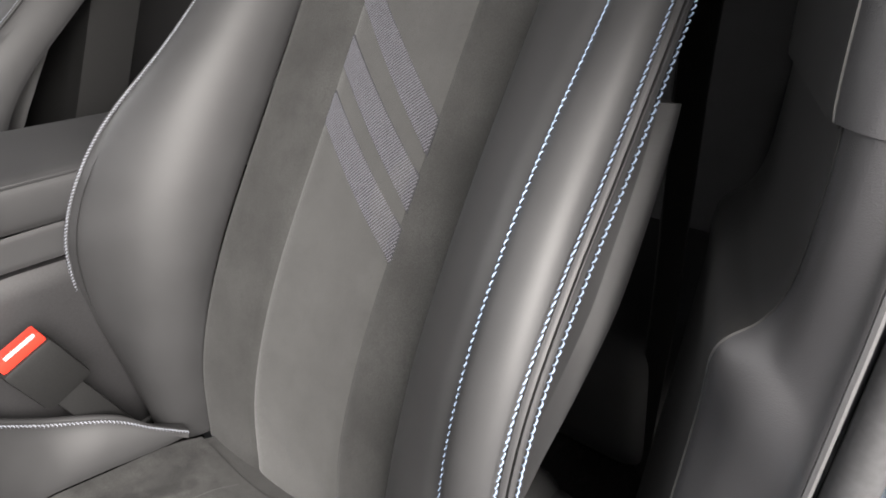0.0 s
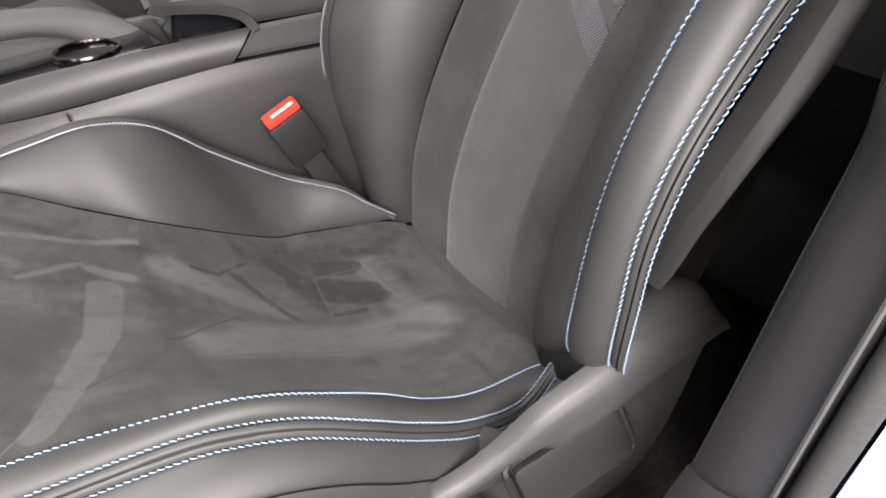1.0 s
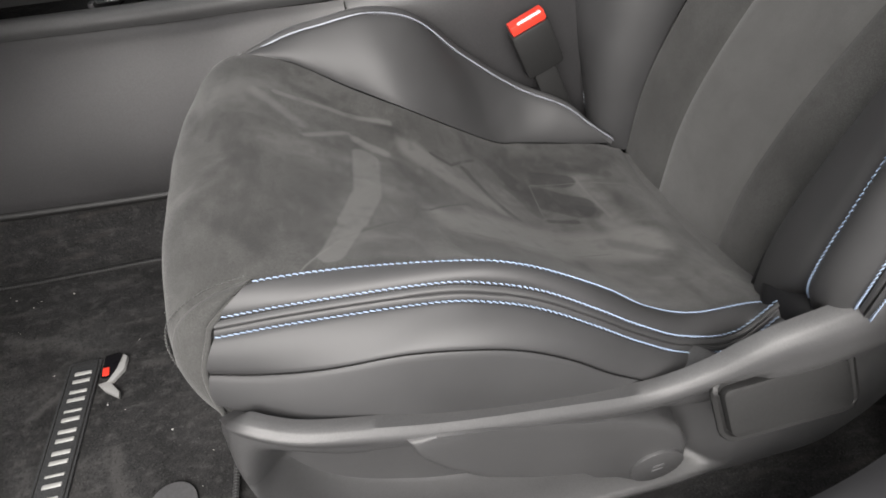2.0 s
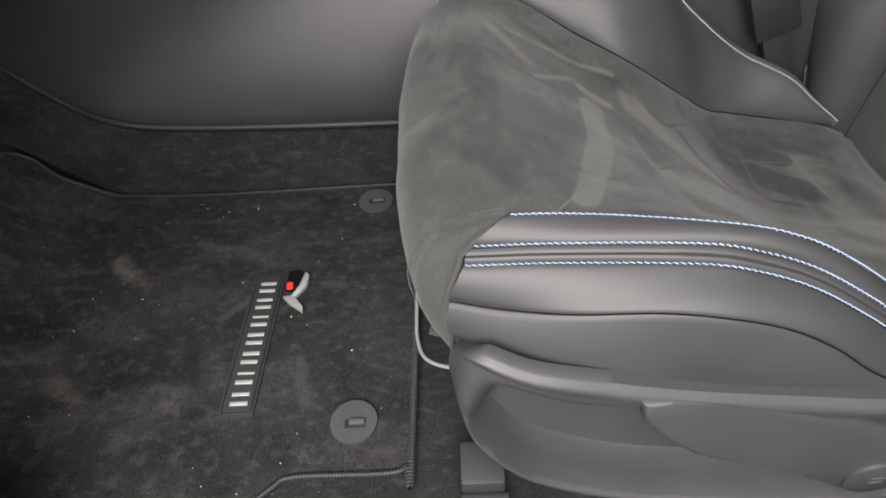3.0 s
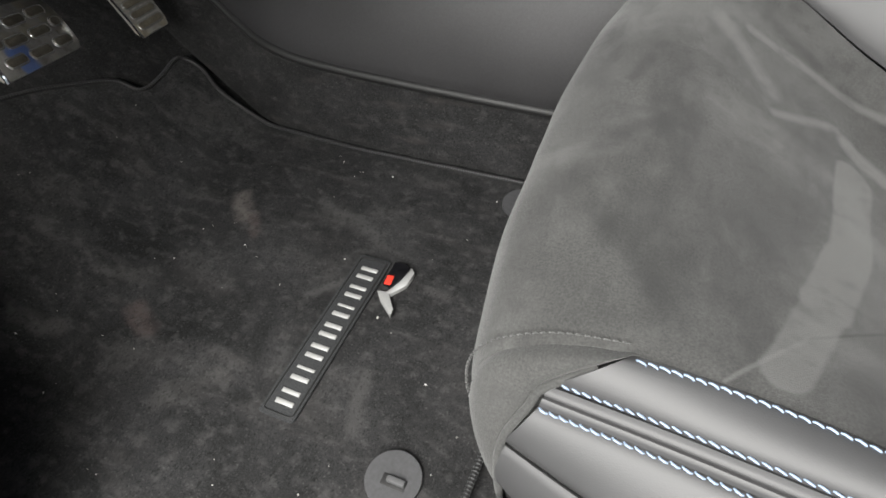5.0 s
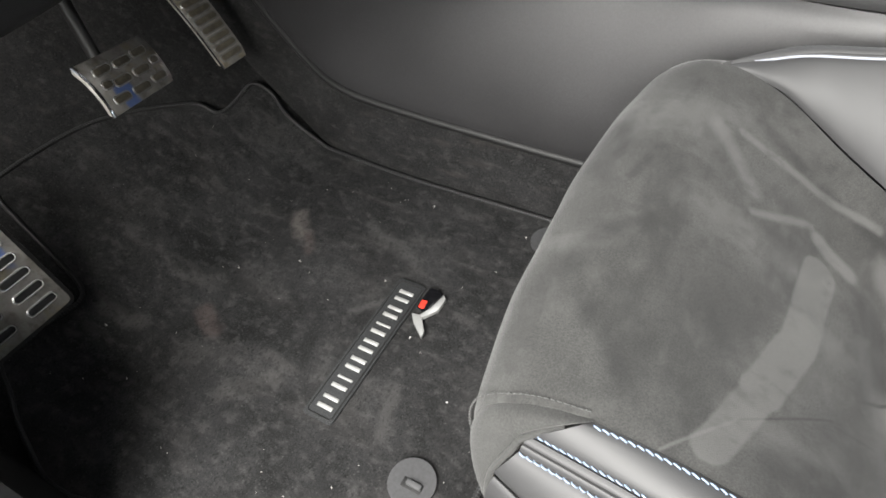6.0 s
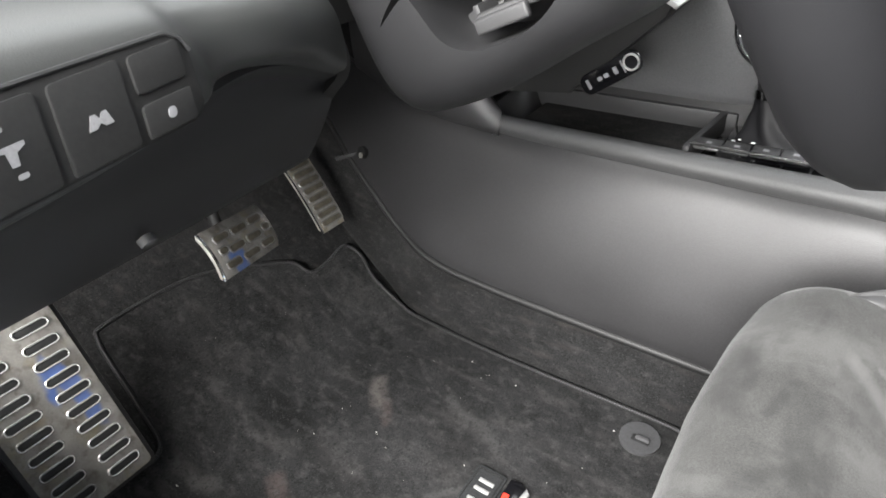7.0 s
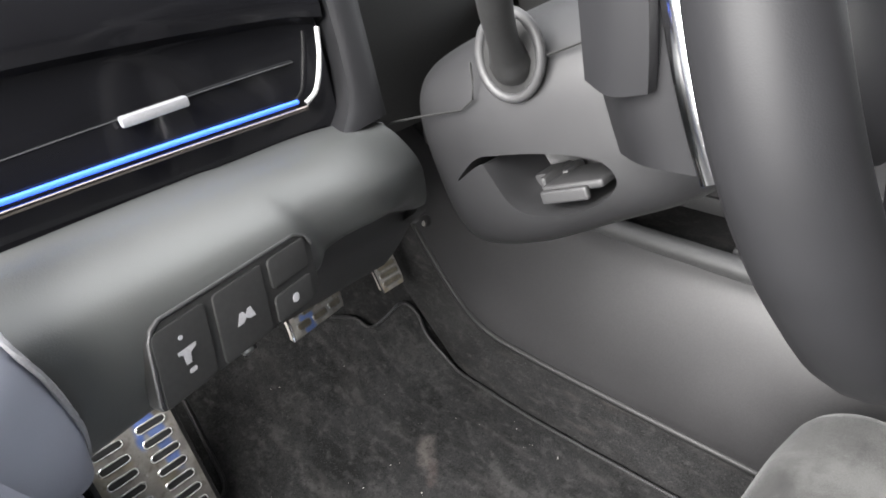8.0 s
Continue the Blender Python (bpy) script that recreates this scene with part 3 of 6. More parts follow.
# paler tube that draws the highlight along the trim's edge
part("edge_highlight", tube(PIL_B[4:] + np.array([-0.003, 0.0005, 0.0]), 0.0016, 6, up=(1, 1, 0)), PLASTIC_GREY, pillar)


# certification labels on the painted pillar
def label_plate(at, w, h, plate, ink, label, rows):
    ob = thing("sticker", at, label, "sticker", "door pillar stickers")
    ax, ay = Vector((0.26, -0.966, 0.0)).normalized(), Vector((-0.2, 0.05, 1)).normalized()
    o = Vector(at)
    part("plate", prism(rounded(w, h, 0.006), o, ax, ay, 0.0012), plate, ob)
    az = ax.cross(ay)
    for k in range(rows):
        y = h * (0.36 - 0.72 * k / max(rows - 1, 1))
        part("print_bar", prism(rounded(w * (0.78 - 0.1 * (k % 3)), h * 0.36 / rows, h * 0.1 / rows), o + az * 0.0014 + ay * y, ax, ay, 0.0004), ink, ob)
    return ob


label_plate((0.6165, -0.318, 0.50), 0.072, 0.085, BLACK, PRINT, "black sticker with white print on the white pillar", 6)
label_plate((0.6185, -0.336, 0.320), 0.08, 0.055, VIOLET, YELLOW, "violet and yellow sticker on the white pillar", 4)

# roof, far side, rear and front of the cabin, with window openings
def wall(name, size, at, label):
    return tagged(part(name, box(size, at, 0.01), HEADLINER if "roof" in name else PLASTIC), label, "wall" if "roof" not in name else "ceiling", kind="structure")


tagged(part("roof", prism([(0.20, -0.08), (0.74, -0.08), (0.78, -0.25), (1.74, -0.25), (1.74, 1.29), (0.20, 1.20)], (0, 0, 1.11), (1, 0, 0), (0, 1, 0), 0.03, 0.01), HEADLINER, smooth=False), "dark grey fabric headliner", "ceiling", kind="structure")
wall("wall_passenger", (2.7, 0.04, 0.72), (0.35, 1.27, 0.34), "dark plastic passenger door panel")
wall("wall_rear", (0.04, 1.5, 0.75), (1.72, 0.53, 0.36), "dark rear bulkhead behind the back seat")
wall("wall_rear_door", (0.95, 0.03, 0.50), (1.20, -0.245, 0.87), "dark upper rear door and pillar")
wall("wall_passenger_rear", (1.1, 0.03, 0.50), (1.15, 1.265, 0.87), "dark upper rear passenger door")
wall("wall_rear_upper", (0.03, 1.5, 0.45), (1.72, 0.53, 0.92), "dark rear parcel wall")
wall("wall_rear_quarter", (0.95, 0.04, 0.72), (1.19, -0.27, 0.34), "dark plastic rear door panel")
ground = bmesh.new()
bmesh.ops.create_grid(ground, x_segments=20, y_segments=20, size=60, matrix=Matrix.Translation((0, 0, -0.30)))
tagged(part("ground", ground, CONCRETE), "smooth grey concrete floor under the car", "ground", kind="structure")

# ---- driver seat ----
E1 = [(0.130, -0.008, 0.180), (0.100, -0.010, 0.200), (0.088, -0.006, 0.240), (0.098, -0.004, 0.278), (0.13, 0.0, 0.30), (0.167, 0.003, 0.306), (0.24, 0.0, 0.304),
      (0.33, -0.018, 0.305), (0.37, -0.028, 0.30), (0.405, -0.032, 0.283), (0.45, -0.03, 0.25), (0.49, -0.03, 0.217), (0.54, -0.03, 0.193), (0.605, -0.03, 0.188), (0.645, -0.03, 0.172)]
E2 = [(0.13, 0.375, 0.180), (0.105, 0.375, 0.205), (0.093, 0.37, 0.250), (0.095, 0.362, 0.293), (0.117, 0.356, 0.323), (0.156, 0.351, 0.338), (0.210, 0.349, 0.320),
      (0.272, 0.330, 0.287), (0.333, 0.31, 0.259), (0.403, 0.324, 0.208), (0.465, 0.352, 0.158), (0.50, 0.356, 0.148), (0.55, 0.352, 0.14), (0.615, 0.344, 0.132), (0.655, 0.34, 0.118)]
S2A = spline([(0.133, -0.014, 0.285), (0.20, -0.022, 0.292), (0.30, -0.034, 0.297), (0.345, -0.04, 0.291), (0.385, -0.047, 0.278), (0.43, -0.055, 0.252), (0.47, -0.057, 0.222), (0.52, -0.057, 0.190), (0.575, -0.055, 0.176), (0.615, -0.05, 0.205)])
S2B = S2A + np.array([-0.002, -0.0075, -0.0085])
S3 = spline([(0.116, -0.032, 0.247), (0.16, -0.046, 0.25), (0.21, -0.060, 0.258), (0.27, -0.07, 0.268), (0.32, -0.077, 0.266), (0.36, -0.08, 0.255), (0.40, -0.082, 0.232), (0.45, -0.084, 0.194), (0.53, -0.088, 0.158), (0.62, -0.085, 0.185)])
S4 = spline([(0.116, -0.042, 0.215), (0.15, -0.058, 0.212), (0.20, -0.073, 0.204), (0.25, -0.080, 0.190), (0.30, -0.083, 0.180), (0.35, -0.085, 0.170), (0.40, -0.086, 0.160), (0.45, -0.087, 0.150), (0.53, -0.090, 0.130), (0.62, -0.088, 0.145)])
PIPE = spline([(0.150, 0.350, 0.333), (0.168, 0.356, 0.337), (0.190, 0.363, 0.340), (0.215, 0.369, 0.345), (0.25, 0.37, 0.350), (0.31, 0.371, 0.356), (0.367, 0.374, 0.338), (0.426, 0.392, 0.278), (0.504, 0.395, 0.216), (0.57, 0.37, 0.188), (0.605, 0.352, 0.162), (0.64, 0.340, 0.136)])
SEAM_IN = spline([(0.156, 0.351, 0.338), (0.183, 0.350, 0.330), (0.210, 0.349, 0.320), (0.24, 0.341, 0.304), (0.272, 0.33, 0.287), (0.333, 0.31, 0.259), (0.403, 0.324, 0.208), (0.465, 0.352, 0.158), (0.50, 0.356, 0.148), (0.55, 0.352, 0.14), (0.60, 0.345, 0.133), (0.64, 0.34, 0.13)])

BACK_Z = [0.10, 0.20, 0.28, 0.36, 0.44, 0.52, 0.60, 0.70, 0.82]
BACK_X = [0.672, 0.680, 0.702, 0.737, 0.782, 0.830, 0.877, 0.935, 1.005]


def back_x(z):
    return float(np.interp(z, BACK_Z, BACK_X))


def back_line(y0, y1):
    return spline([(x, y0 + (y1 - y0) * k / 8, z) for k, (x, z) in enumerate(zip(BACK_X, BACK_Z))])


R1 = spline([(0.640, -0.055, 0.205), (0.597, -0.078, 0.268), (0.592, -0.085, 0.34), (0.602, -0.085, 0.41), (0.622, -0.085, 0.47), (0.655, -0.085, 0.53), (0.70, -0.085, 0.59), (0.76, -0.085, 0.656), (0.85, -0.08, 0.75)])
R2A = spline([(0.645, -0.095, 0.215), (0.606, -0.120, 0.282), (0.597, -0.127, 0.345), (0.60, -0.127, 0.405), (0.618, -0.127, 0.462), (0.655, -0.127, 0.52), (0.70, -0.127, 0.577), (0.76, -0.127, 0.658), (0.85, -0.12, 0.75)])
R2B = R2A + np.array([0.005, -0.0075, -0.003])
R3 = spline([(0.690, -0.105, 0.215), (0.655, -0.128, 0.295), (0.648, -0.133, 0.345), (0.65, -0.134, 0.39), (0.665, -0.134, 0.44), (0.69, -0.134, 0.50), (0.73, -0.134, 0.555), (0.80, -0.134, 0.635), (0.90, -0.13, 0.72)]) + np.array([-0.004, 0.075, 0.0])
L1 = spline([(0.64, 0.43, 0.13), (0.622, 0.44, 0.205), (0.607, 0.445, 0.27), (0.602, 0.445, 0.335), (0.608, 0.445, 0.39), (0.635, 0.447, 0.447), (0.682, 0.447, 0.505), (0.77, 0.445, 0.581), (0.87, 0.44, 0.68)])
L3 = spline([(0.72, 0.44, 0.12), (0.70, 0.455, 0.2), (0.69, 0.463, 0.27), (0.69, 0.465, 0.335), (0.70, 0.465, 0.39), (0.725, 0.465, 0.44), (0.77, 0.465, 0.495), (0.85, 0.462, 0.57), (0.95, 0.455, 0.66)])


def build_seat():
    seat = thing("car_seat", (0.38, 0.17, -0.01), "black leather and grey suede sports seat with blue stitching", "car seat", "front seats")
    up, fwd = (0, 0, 1), (-1, 0, 0.4)
    a, b = spline(E1), spline(E2)
    sag = [0.014, 0.018, 0.021, 0.017, 0.006, -0.004, -0.024, -0.044, -0.052, -0.046, -0.04, -0.034, -0.026, -0.02, -0.018]

    def rumple(u, v):
        k = min(1.0, 6 * v * (1 - v))
        return k * (0.0022 * noise.noise((u * 7, v * 4, 0.3)) + 0.0012 * noise.noise((u * 19, v * 9, 4.0)) - 0.0016 * math.exp(-((u - 0.55 - 0.25 * v) / 0.012) ** 2) * max(0.0, 0.5 - abs(v - 0.3)))

    cushion = part("cushion", sheet(a, b, (-0.75, 0, 0.6), sag, 0.0018, 0.005, 0.02, 2.6, np.linspace(0, 1, 61), rumple), SUEDE_SEAT, seat, "grey suede cushion with brushed marks")
    tail = np.array([(0.640 + 0.010 * v, -0.028 + 0.366 * v, 0.169 - 0.054 * v - 0.017 * (1 - abs(2 * v - 1) ** 2.6)) for v in np.linspace(0, 1, 25)])
    part("cushion_tail", sheet(tail, tail + np.array([0.070, 0.0, -0.034]), (0, 0, 1), 0.0, 0.0, 0.004, 0.012), SUEDE, seat)
    # flat base under the cushion
    part("seat_pan", box((0.46, 0.40, 0.10), (0.40, 0.17, 0.05), 0.02), BLACK, seat)
    part("seat_back_core", prism([(0.70, 0.06), (0.79, 0.06), (1.08, 0.80), (0.99, 0.80)], (0, -0.03, 0), (1, 0, 0), (0, 0, 1), -0.44), BLACK, seat, smooth=False)
    # added dark pad and black fillers stand in for the shaded gap here
    tuck = bmesh.new()
    bmesh.ops.create_uvsphere(tuck, u_segments=20, v_segments=12, radius=1, matrix=Matrix.Translation((0.636, -0.052, 0.196)) @ Matrix.Rotation(0.5, 4, "Y") @ Matrix.Diagonal((0.024, 0.040, 0.030, 1)))
    part("dark_gap_pad", tuck, WHEEL, seat, "dark rounded pad added to fill the gap under the backrest")
    part("rear_filler", box((0.06, 0.050, 0.10), (0.660, -0.075, 0.135), 0.015, None, 3), BLACK, seat)
    part("rear_filler", box((0.05, 0.13, 0.10), (0.675, -0.035, 0.150), 0.02, None, 3), BLACK, seat)
    s1 = a[5 * 8:5 * 8 + 73]
    bol = part("side_bolster", sheet(s1, S2A, (0, -0.3, 1), 0.005, 0.003, 0.004), LEATHER, seat, "smooth black leather outer bolster")
    part("seam_strip", sheet(S2A, S2B, (0, -0.6, 1), 0.0018, 0.0, 0.003, 0.008, vs=np.array([0, 0.15, 0.3, 0.42, 0.46, 0.5, 0.54, 0.58, 0.7, 0.85, 1]), press=lambda u, v: -0.0022 * math.exp(-((v - 0.5) / 0.07) ** 2)), LEATHER, bol)
    part("bolster_side", sheet(S2B, S3, (0, -1, 0.4), 0.0045, 0.002, 0.003), LEATHER, seat)
    part("bolster_skirt", sheet(S3, S4, (0, -1, 0.1), 0.003, 0.002, 0.002), LEATHER, seat)
    corner = np.array([(0.167, 0.003, 0.306), (0.133, -0.014, 0.285), (0.126, -0.022, 0.274), (0.116, -0.032, 0.247), (0.117, -0.040, 0.215), (0.121, -0.040, 0.172)])
    part("corner_panel", sheet(spline(E1[5::-1]), spline(corner), (-0.6, -1, 0.2), 0.006, 0.003, 0.003, 0.01), SUEDE, seat)
    part("corner_piping", tube(spline(corner)[3:] + np.array([-0.0004, -0.0006, 0.0002]), 0.0024, 8), SUEDE, seat)
    part("corner_stitching", stitching(spline(E1[5::-1]) + np.array([-0.0035, 0.004, 0.001]), (-0.7, -0.3, 0.5), 0.0042, 0.003, 0.0005, 0.0), SUEDE_MID, seat)
    part("inner_bolster", sheet(SEAM_IN[3:], PIPE[3:], (0, -0.6, 1), [0.0, 0.002, 0.004, 0.006, 0.007, 0.008, 0.008, 0.006, 0.004, 0.002, 0.0], 0.001, 0.004, 0.005), LEATHER, seat, "smooth black leather inner bolster")
    flank = spline([(0.15, 0.405, 0.16), (0.16, 0.415, 0.16), (0.18, 0.42, 0.15), (0.21, 0.425, 0.14), (0.25, 0.425, 0.13), (0.31, 0.425, 0.12), (0.37, 0.425, 0.12), (0.43, 0.425, 0.11), (0.50, 0.42, 0.11), (0.57, 0.41, 0.10), (0.605, 0.40, 0.10), (0.64, 0.40, 0.10)])
    nose = len(PIPE) - 1
    crest = PIPE + np.array([[0.0, 0.014 * min(1.0, i / 20, (nose - i) / 14), 0.002 * min(1.0, i / 20, (nose - i) / 14)] for i in range(len(PIPE))])
    part("bolster_crest", sheet(PIPE[2:], crest[2:], (0, -0.2, 1), [0.0, 0.003, 0.004, 0.004, 0.004, 0.004, 0.0], 0.0008, 0.002, 0.004), LEATHER, seat)
    part("inner_flank", sheet(crest[5:], flank[5:], (0, 1, 0.3), [0.0, 0.006, 0.010, 0.012, 0.012, 0.012, 0.012], 0.002, 0.004, 0.006), LEATHER, seat)
    nose_in = np.array([(0.16, 0.41, 0.15), (0.15, 0.412, 0.19), (0.14, 0.405, 0.235), (0.145, 0.39, 0.285), (0.155, 0.37, 0.315), (0.17, 0.352, 0.327)])
    part("inner_corner_panel", sheet(spline(E2[:6]), spline(nose_in), (-0.7, 1, 0.3), 0.006, 0.002, 0.004), SUEDE_MID, seat)
    # stitching of the cushion
    part("stitching", stitching(s1 + np.array([0, -0.004, 0.0005]), (0, -0.3, 1)), THREAD, seat, "light blue thread")
    part("stitching", stitching(S2A + np.array([0, 0.0015, 0.0016]), (0, -0.5, 1)), THREAD, seat, "light blue thread")
    part("stitching", stitching(S2B + np.array([0, -0.0018, 0.0006]), (0, -0.8, 0.8)), THREAD, seat, "light blue thread")
    part("side_seam", tube(S3 + np.array([0, 0.0004, -0.0006]), 0.0007, 6), THREAD_DARK, seat)
    part("piping", tube(PIPE[12:42] + np.array([0, -0.002, 0.0008]), [0.0010 * min(1.0, 0.2 + k / 6, 0.2 + (29 - k) / 6) for k in range(30)], 8), THREAD_PALE, seat, "smooth pale piping")
    part("stitching", stitching(PIPE[40:] + np.array([0, -0.002, 0.0005]), (0, -0.5, 1), 0.0040, 0.0030, 0.0006, 0.0014), THREAD_PALE, seat, "pale grey-blue thread")
    part("piping", tube(PIPE[15:] + np.array([0, 0.002, -0.0004]), [0.0026 * min(1.0, 0.15 + k / 16) for k in range(len(PIPE) - 15)], 8), LEATHER, seat)
    # backrest
    rs, cr, cl, ls = back_line(0.03, 0.02), back_line(0.112, 0.10), back_line(0.25, 0.25), back_line(0.355, 0.35)
    part("back_side_panel", sheet(rs, cr, fwd, 0.003, 0.002, 0.004), SUEDE, seat, "dark grey suede side panel")
    part("back_centre_panel", sheet(cr, cl, fwd, 0.004, 0.002, 0.004), SUEDE_MID, seat, "lighter grey suede centre panel")
    part("back_side_panel", sheet(cl, ls, fwd, 0.003, 0.002, 0.004), SUEDE, seat, "dark grey suede side panel")
    part("back_bolster", sheet(rs, R1, (-0.6, 1, 0.2), 0.022, 0.004, 0.006), LEATHER, seat)
    part("back_bolster", sheet(R1, R2A, (-1, -0.2, 0.4), 0.010, 0.003, 0.005), LEATHER, seat)
    part("back_seam_strip", sheet(R2A, R2B, (-1, -0.8, 0.4), 0.0018, 0.0, 0.003, 0.008, vs=np.array([0, 0.15, 0.3, 0.42, 0.46, 0.5, 0.54, 0.58, 0.7, 0.85, 1]), press=lambda u, v: -0.0045 * math.exp(-((v - 0.5) / 0.05) ** 2)), LEATHER, seat)
    part("back_side", sheet(R2B, R3, (0, -1, 0), 0.0, 0.002, 0.004, 0.002), LEATHER, seat)
    part("back_bolster", sheet(ls, L1, (-0.7, -1, 0.2), 0.03, 0.004, 0.007), LEATHER, seat)
    part("back_side", sheet(L1, L3, (-0.2, 1, 0), 0.006, 0.002, 0.004), LEATHER, seat)
    part("piping", tube(L1 + np.array([0, 0.001, 0]), 0.0026, 8), LEATHER, seat)
    part("stitching", stitching(L1 + np.array([-0.0025, -0.002, 0]), (-1, -0.4, 0.2), 0.0040, 0.0030, 0.0006, 0.0014), THREAD_PALE, seat, "pale grey-blue thread")
    part("stitching", stitching(R1 + np.array([-0.001, -0.003, 0.001]), (-1, 0, 0.4)), THREAD, seat, "light blue thread")
    part("stitching", stitching(R2A + np.array([-0.0030, 0.0005, 0.0012]), (-1, -0.4, 0.4)), THREAD, seat, "light blue thread")
    part("stitching", stitching(R2B + np.array([-0.0008, -0.0018, 0]), (-0.6, -1, 0.2)), THREAD, seat, "light blue thread")
    # woven stripes on the centre panel: each a band of fine ribs
    for za, zb in ((0.655, 0.528), (0.592, 0.478), (0.537, 0.432)):
        slope = (zb - za) / -0.148

        def level(y):
            return za + slope * (y - 0.248)

        def on_panel(y, z, lift):
            v = (y - 0.112) / 0.138
            return (back_x(z) - 0.0042 * max(0.0, 1 - (2 * v - 1) ** 2) - lift, y, z)

        ys = np.linspace(0.247, 0.101, 25)
        bm = bmesh.new()
        along_z = 1.17
        ax_y, ax_s = -1.0, -slope * along_z
        ln = math.hypot(ax_y, ax_s)
        py, ps = ax_s / ln, -ax_y / ln
        for k in range(90):
            yc = 0.285 - 0.0030 * k * abs(ax_y) / ln
            zc = level(yc) - 0.012
            ts = [s * 0.001 for s in range(-40, 41)]
            ok = [(yc + py * s, zc + ps * s / along_z) for s in ts]
            ok = [(y, z) for y, z in ok if 0.102 < y < 0.247 and level(y) - 0.028 < z < level(y) + 0.004]
            if len(ok) > 2:
                pts = [on_panel(*ok[0], 0.0012), on_panel(*ok[len(ok) // 2], 0.0022), on_panel(*ok[-1], 0.0012)]
                sweep(bm, pts, 0.00072, 5)
        band = part("woven_stripe", bm, STRIPE, seat, "bluish grey woven stripe")
        part("stripe_ground", sheet(np.array([on_panel(y, level(y) + 0.004, 0.0008) for y in ys]), np.array([on_panel(y, level(y) - 0.028, 0.0008) for y in ys]), (-1, 0, 0.4), 0.0, 0.0, 0.003, 0.002, vs=np.linspace(0, 1, 6)), STRIPE_BASE, band)
    # plastic shell edge behind the bolster
    def step(a, b, x):
        x = min(1.0, max(0.0, (x - a) / (b - a)))
        return x * x * (3 - 2 * x)

    sh_b = spline([(0.650, -0.112, 0.290), (0.668, -0.130, 0.335), (0.677, -0.134, 0.388), (0.697, -0.134, 0.443), (0.733, -0.134, 0.498), (0.76, -0.133, 0.55), (0.782, -0.130, 0.596)])
    sh_a = spline([(0.645, -0.120, 0.283), (0.637, -0.127, 0.33), (0.640, -0.128, 0.39), (0.657, -0.128, 0.46), (0.685, -0.128, 0.53), (0.72, -0.128, 0.575), (0.745, -0.126, 0.60)])
    sh_a, sh_b = sh_a[6:], sh_b[6:]
    tucked = np.array([[0.0, 0.025 * (1 - step(0.0, 24.0, k)), 0.0] for k in range(len(sh_b))])
    sh_a = sh_b + (sh_a - sh_b) * 0.40 + tucked
    sh_b = sh_b + tucked * 0.9
    part("back_shell_edge", sheet(sh_b, sh_b + np.array([0.03, 0.05, -0.01]), (0.6, -1, 0), 0.004, 0.001, 0.004, 0.01), PLASTIC, seat)
    part("back_shell", sheet(sh_a, sh_b, (0, -1, 0), 0.009, 0.003, 0.006, 0.02), PLASTIC, seat, "smooth dark plastic shell edge")
    # plastic side shield with a pocket for the lever
    top = spline([(0.119, -0.050, 0.214), (0.138, -0.074, 0.234), (0.18, -0.088, 0.224), (0.24, -0.092, 0.212), (0.30, -0.094, 0.200), (0.38, -0.096, 0.190), (0.46, -0.100, 0.186), (0.51, -0.106, 0.206), (0.555, -0.110, 0.243), (0.61, -0.112, 0.265), (0.665, -0.111, 0.277), (0.735, -0.106, 0.262), (0.785, -0.094, 0.213)])
    low = spline([(0.117, -0.054, 0.172), (0.122, -0.078, 0.150), (0.136, -0.088, 0.11), (0.180, -0.096, 0.055), (0.26, -0.10, 0.016), (0.34, -0.102, 0.0), (0.42, -0.104, -0.005), (0.50, -0.105, -0.005), (0.58, -0.105, 0.0), (0.63, -0.108, 0.01), (0.69, -0.110, 0.03), (0.74, -0.104, 0.09), (0.768, -0.090, 0.18)])

    def pocket(u, v):
        k = step(0.09, 0.175, u) * (1 - step(0.597, 0.67, u))
        return -0.050 * k * step(0.12, 0.60 - 0.42 * step(0.23, 0.303, u), v) * (1 - step(0.88, 0.92, v)) + 0.004 * math.exp(-((v - 0.05) / 0.05) ** 2) + 0.003 * k * math.exp(-((v - 0.945) / 0.03) ** 2) + 0.014 * step(0.56, 0.743, u) * math.exp(-((v - 0.14) / 0.13) ** 2)

    part("side_shield", sheet(top, low, (0, -1, 0.1), 0.004, 0.003, 0.004, 0.012, 2.0, np.linspace(0, 1, 81), pocket), SHIELD, seat, "dark grey grained plastic shield")
    part("shield_top", sheet(top[72:], top[72:] + np.array([[0.0, 0.055 * min(1.0, k / 10), -0.012 * min(1.0, k / 10)] for k in range(len(top) - 72)]), (0, 0, 1), 0.014, 0.0, 0.004, 0.006), SHIELD, seat)
    blade = [(0.258, 0.200), (0.283, 0.197), (0.33, 0.189), (0.376, 0.178), (0.43, 0.160), (0.484, 0.138), (0.51, 0.115), (0.527, 0.080), (0.530, 0.055), (0.52, 0.033), (0.50, 0.022), (0.475, 0.024), (0.457, 0.045), (0.44, 0.062), (0.42, 0.071), (0.37, 0.088), (0.322, 0.106), (0.288, 0.138), (0.266, 0.170)]
    lever = part("height_lever", prism(blade, (0, -0.058, 0), (1, 0, 0), (0, 0, 1), 0.044, 0.009, 4), SHIELD, seat, "long dark grey plastic height lever")
    part("hub_disc", prism([(0.498 + 0.028 * math.cos(k * 0.2618), 0.052 + 0.028 * math.sin(k * 0.2618)) for k in range(24)], (0, -0.1015, 0), (1, 0, 0), (0, 0, 1), 0.004, 0.002), SHIELD, lever)
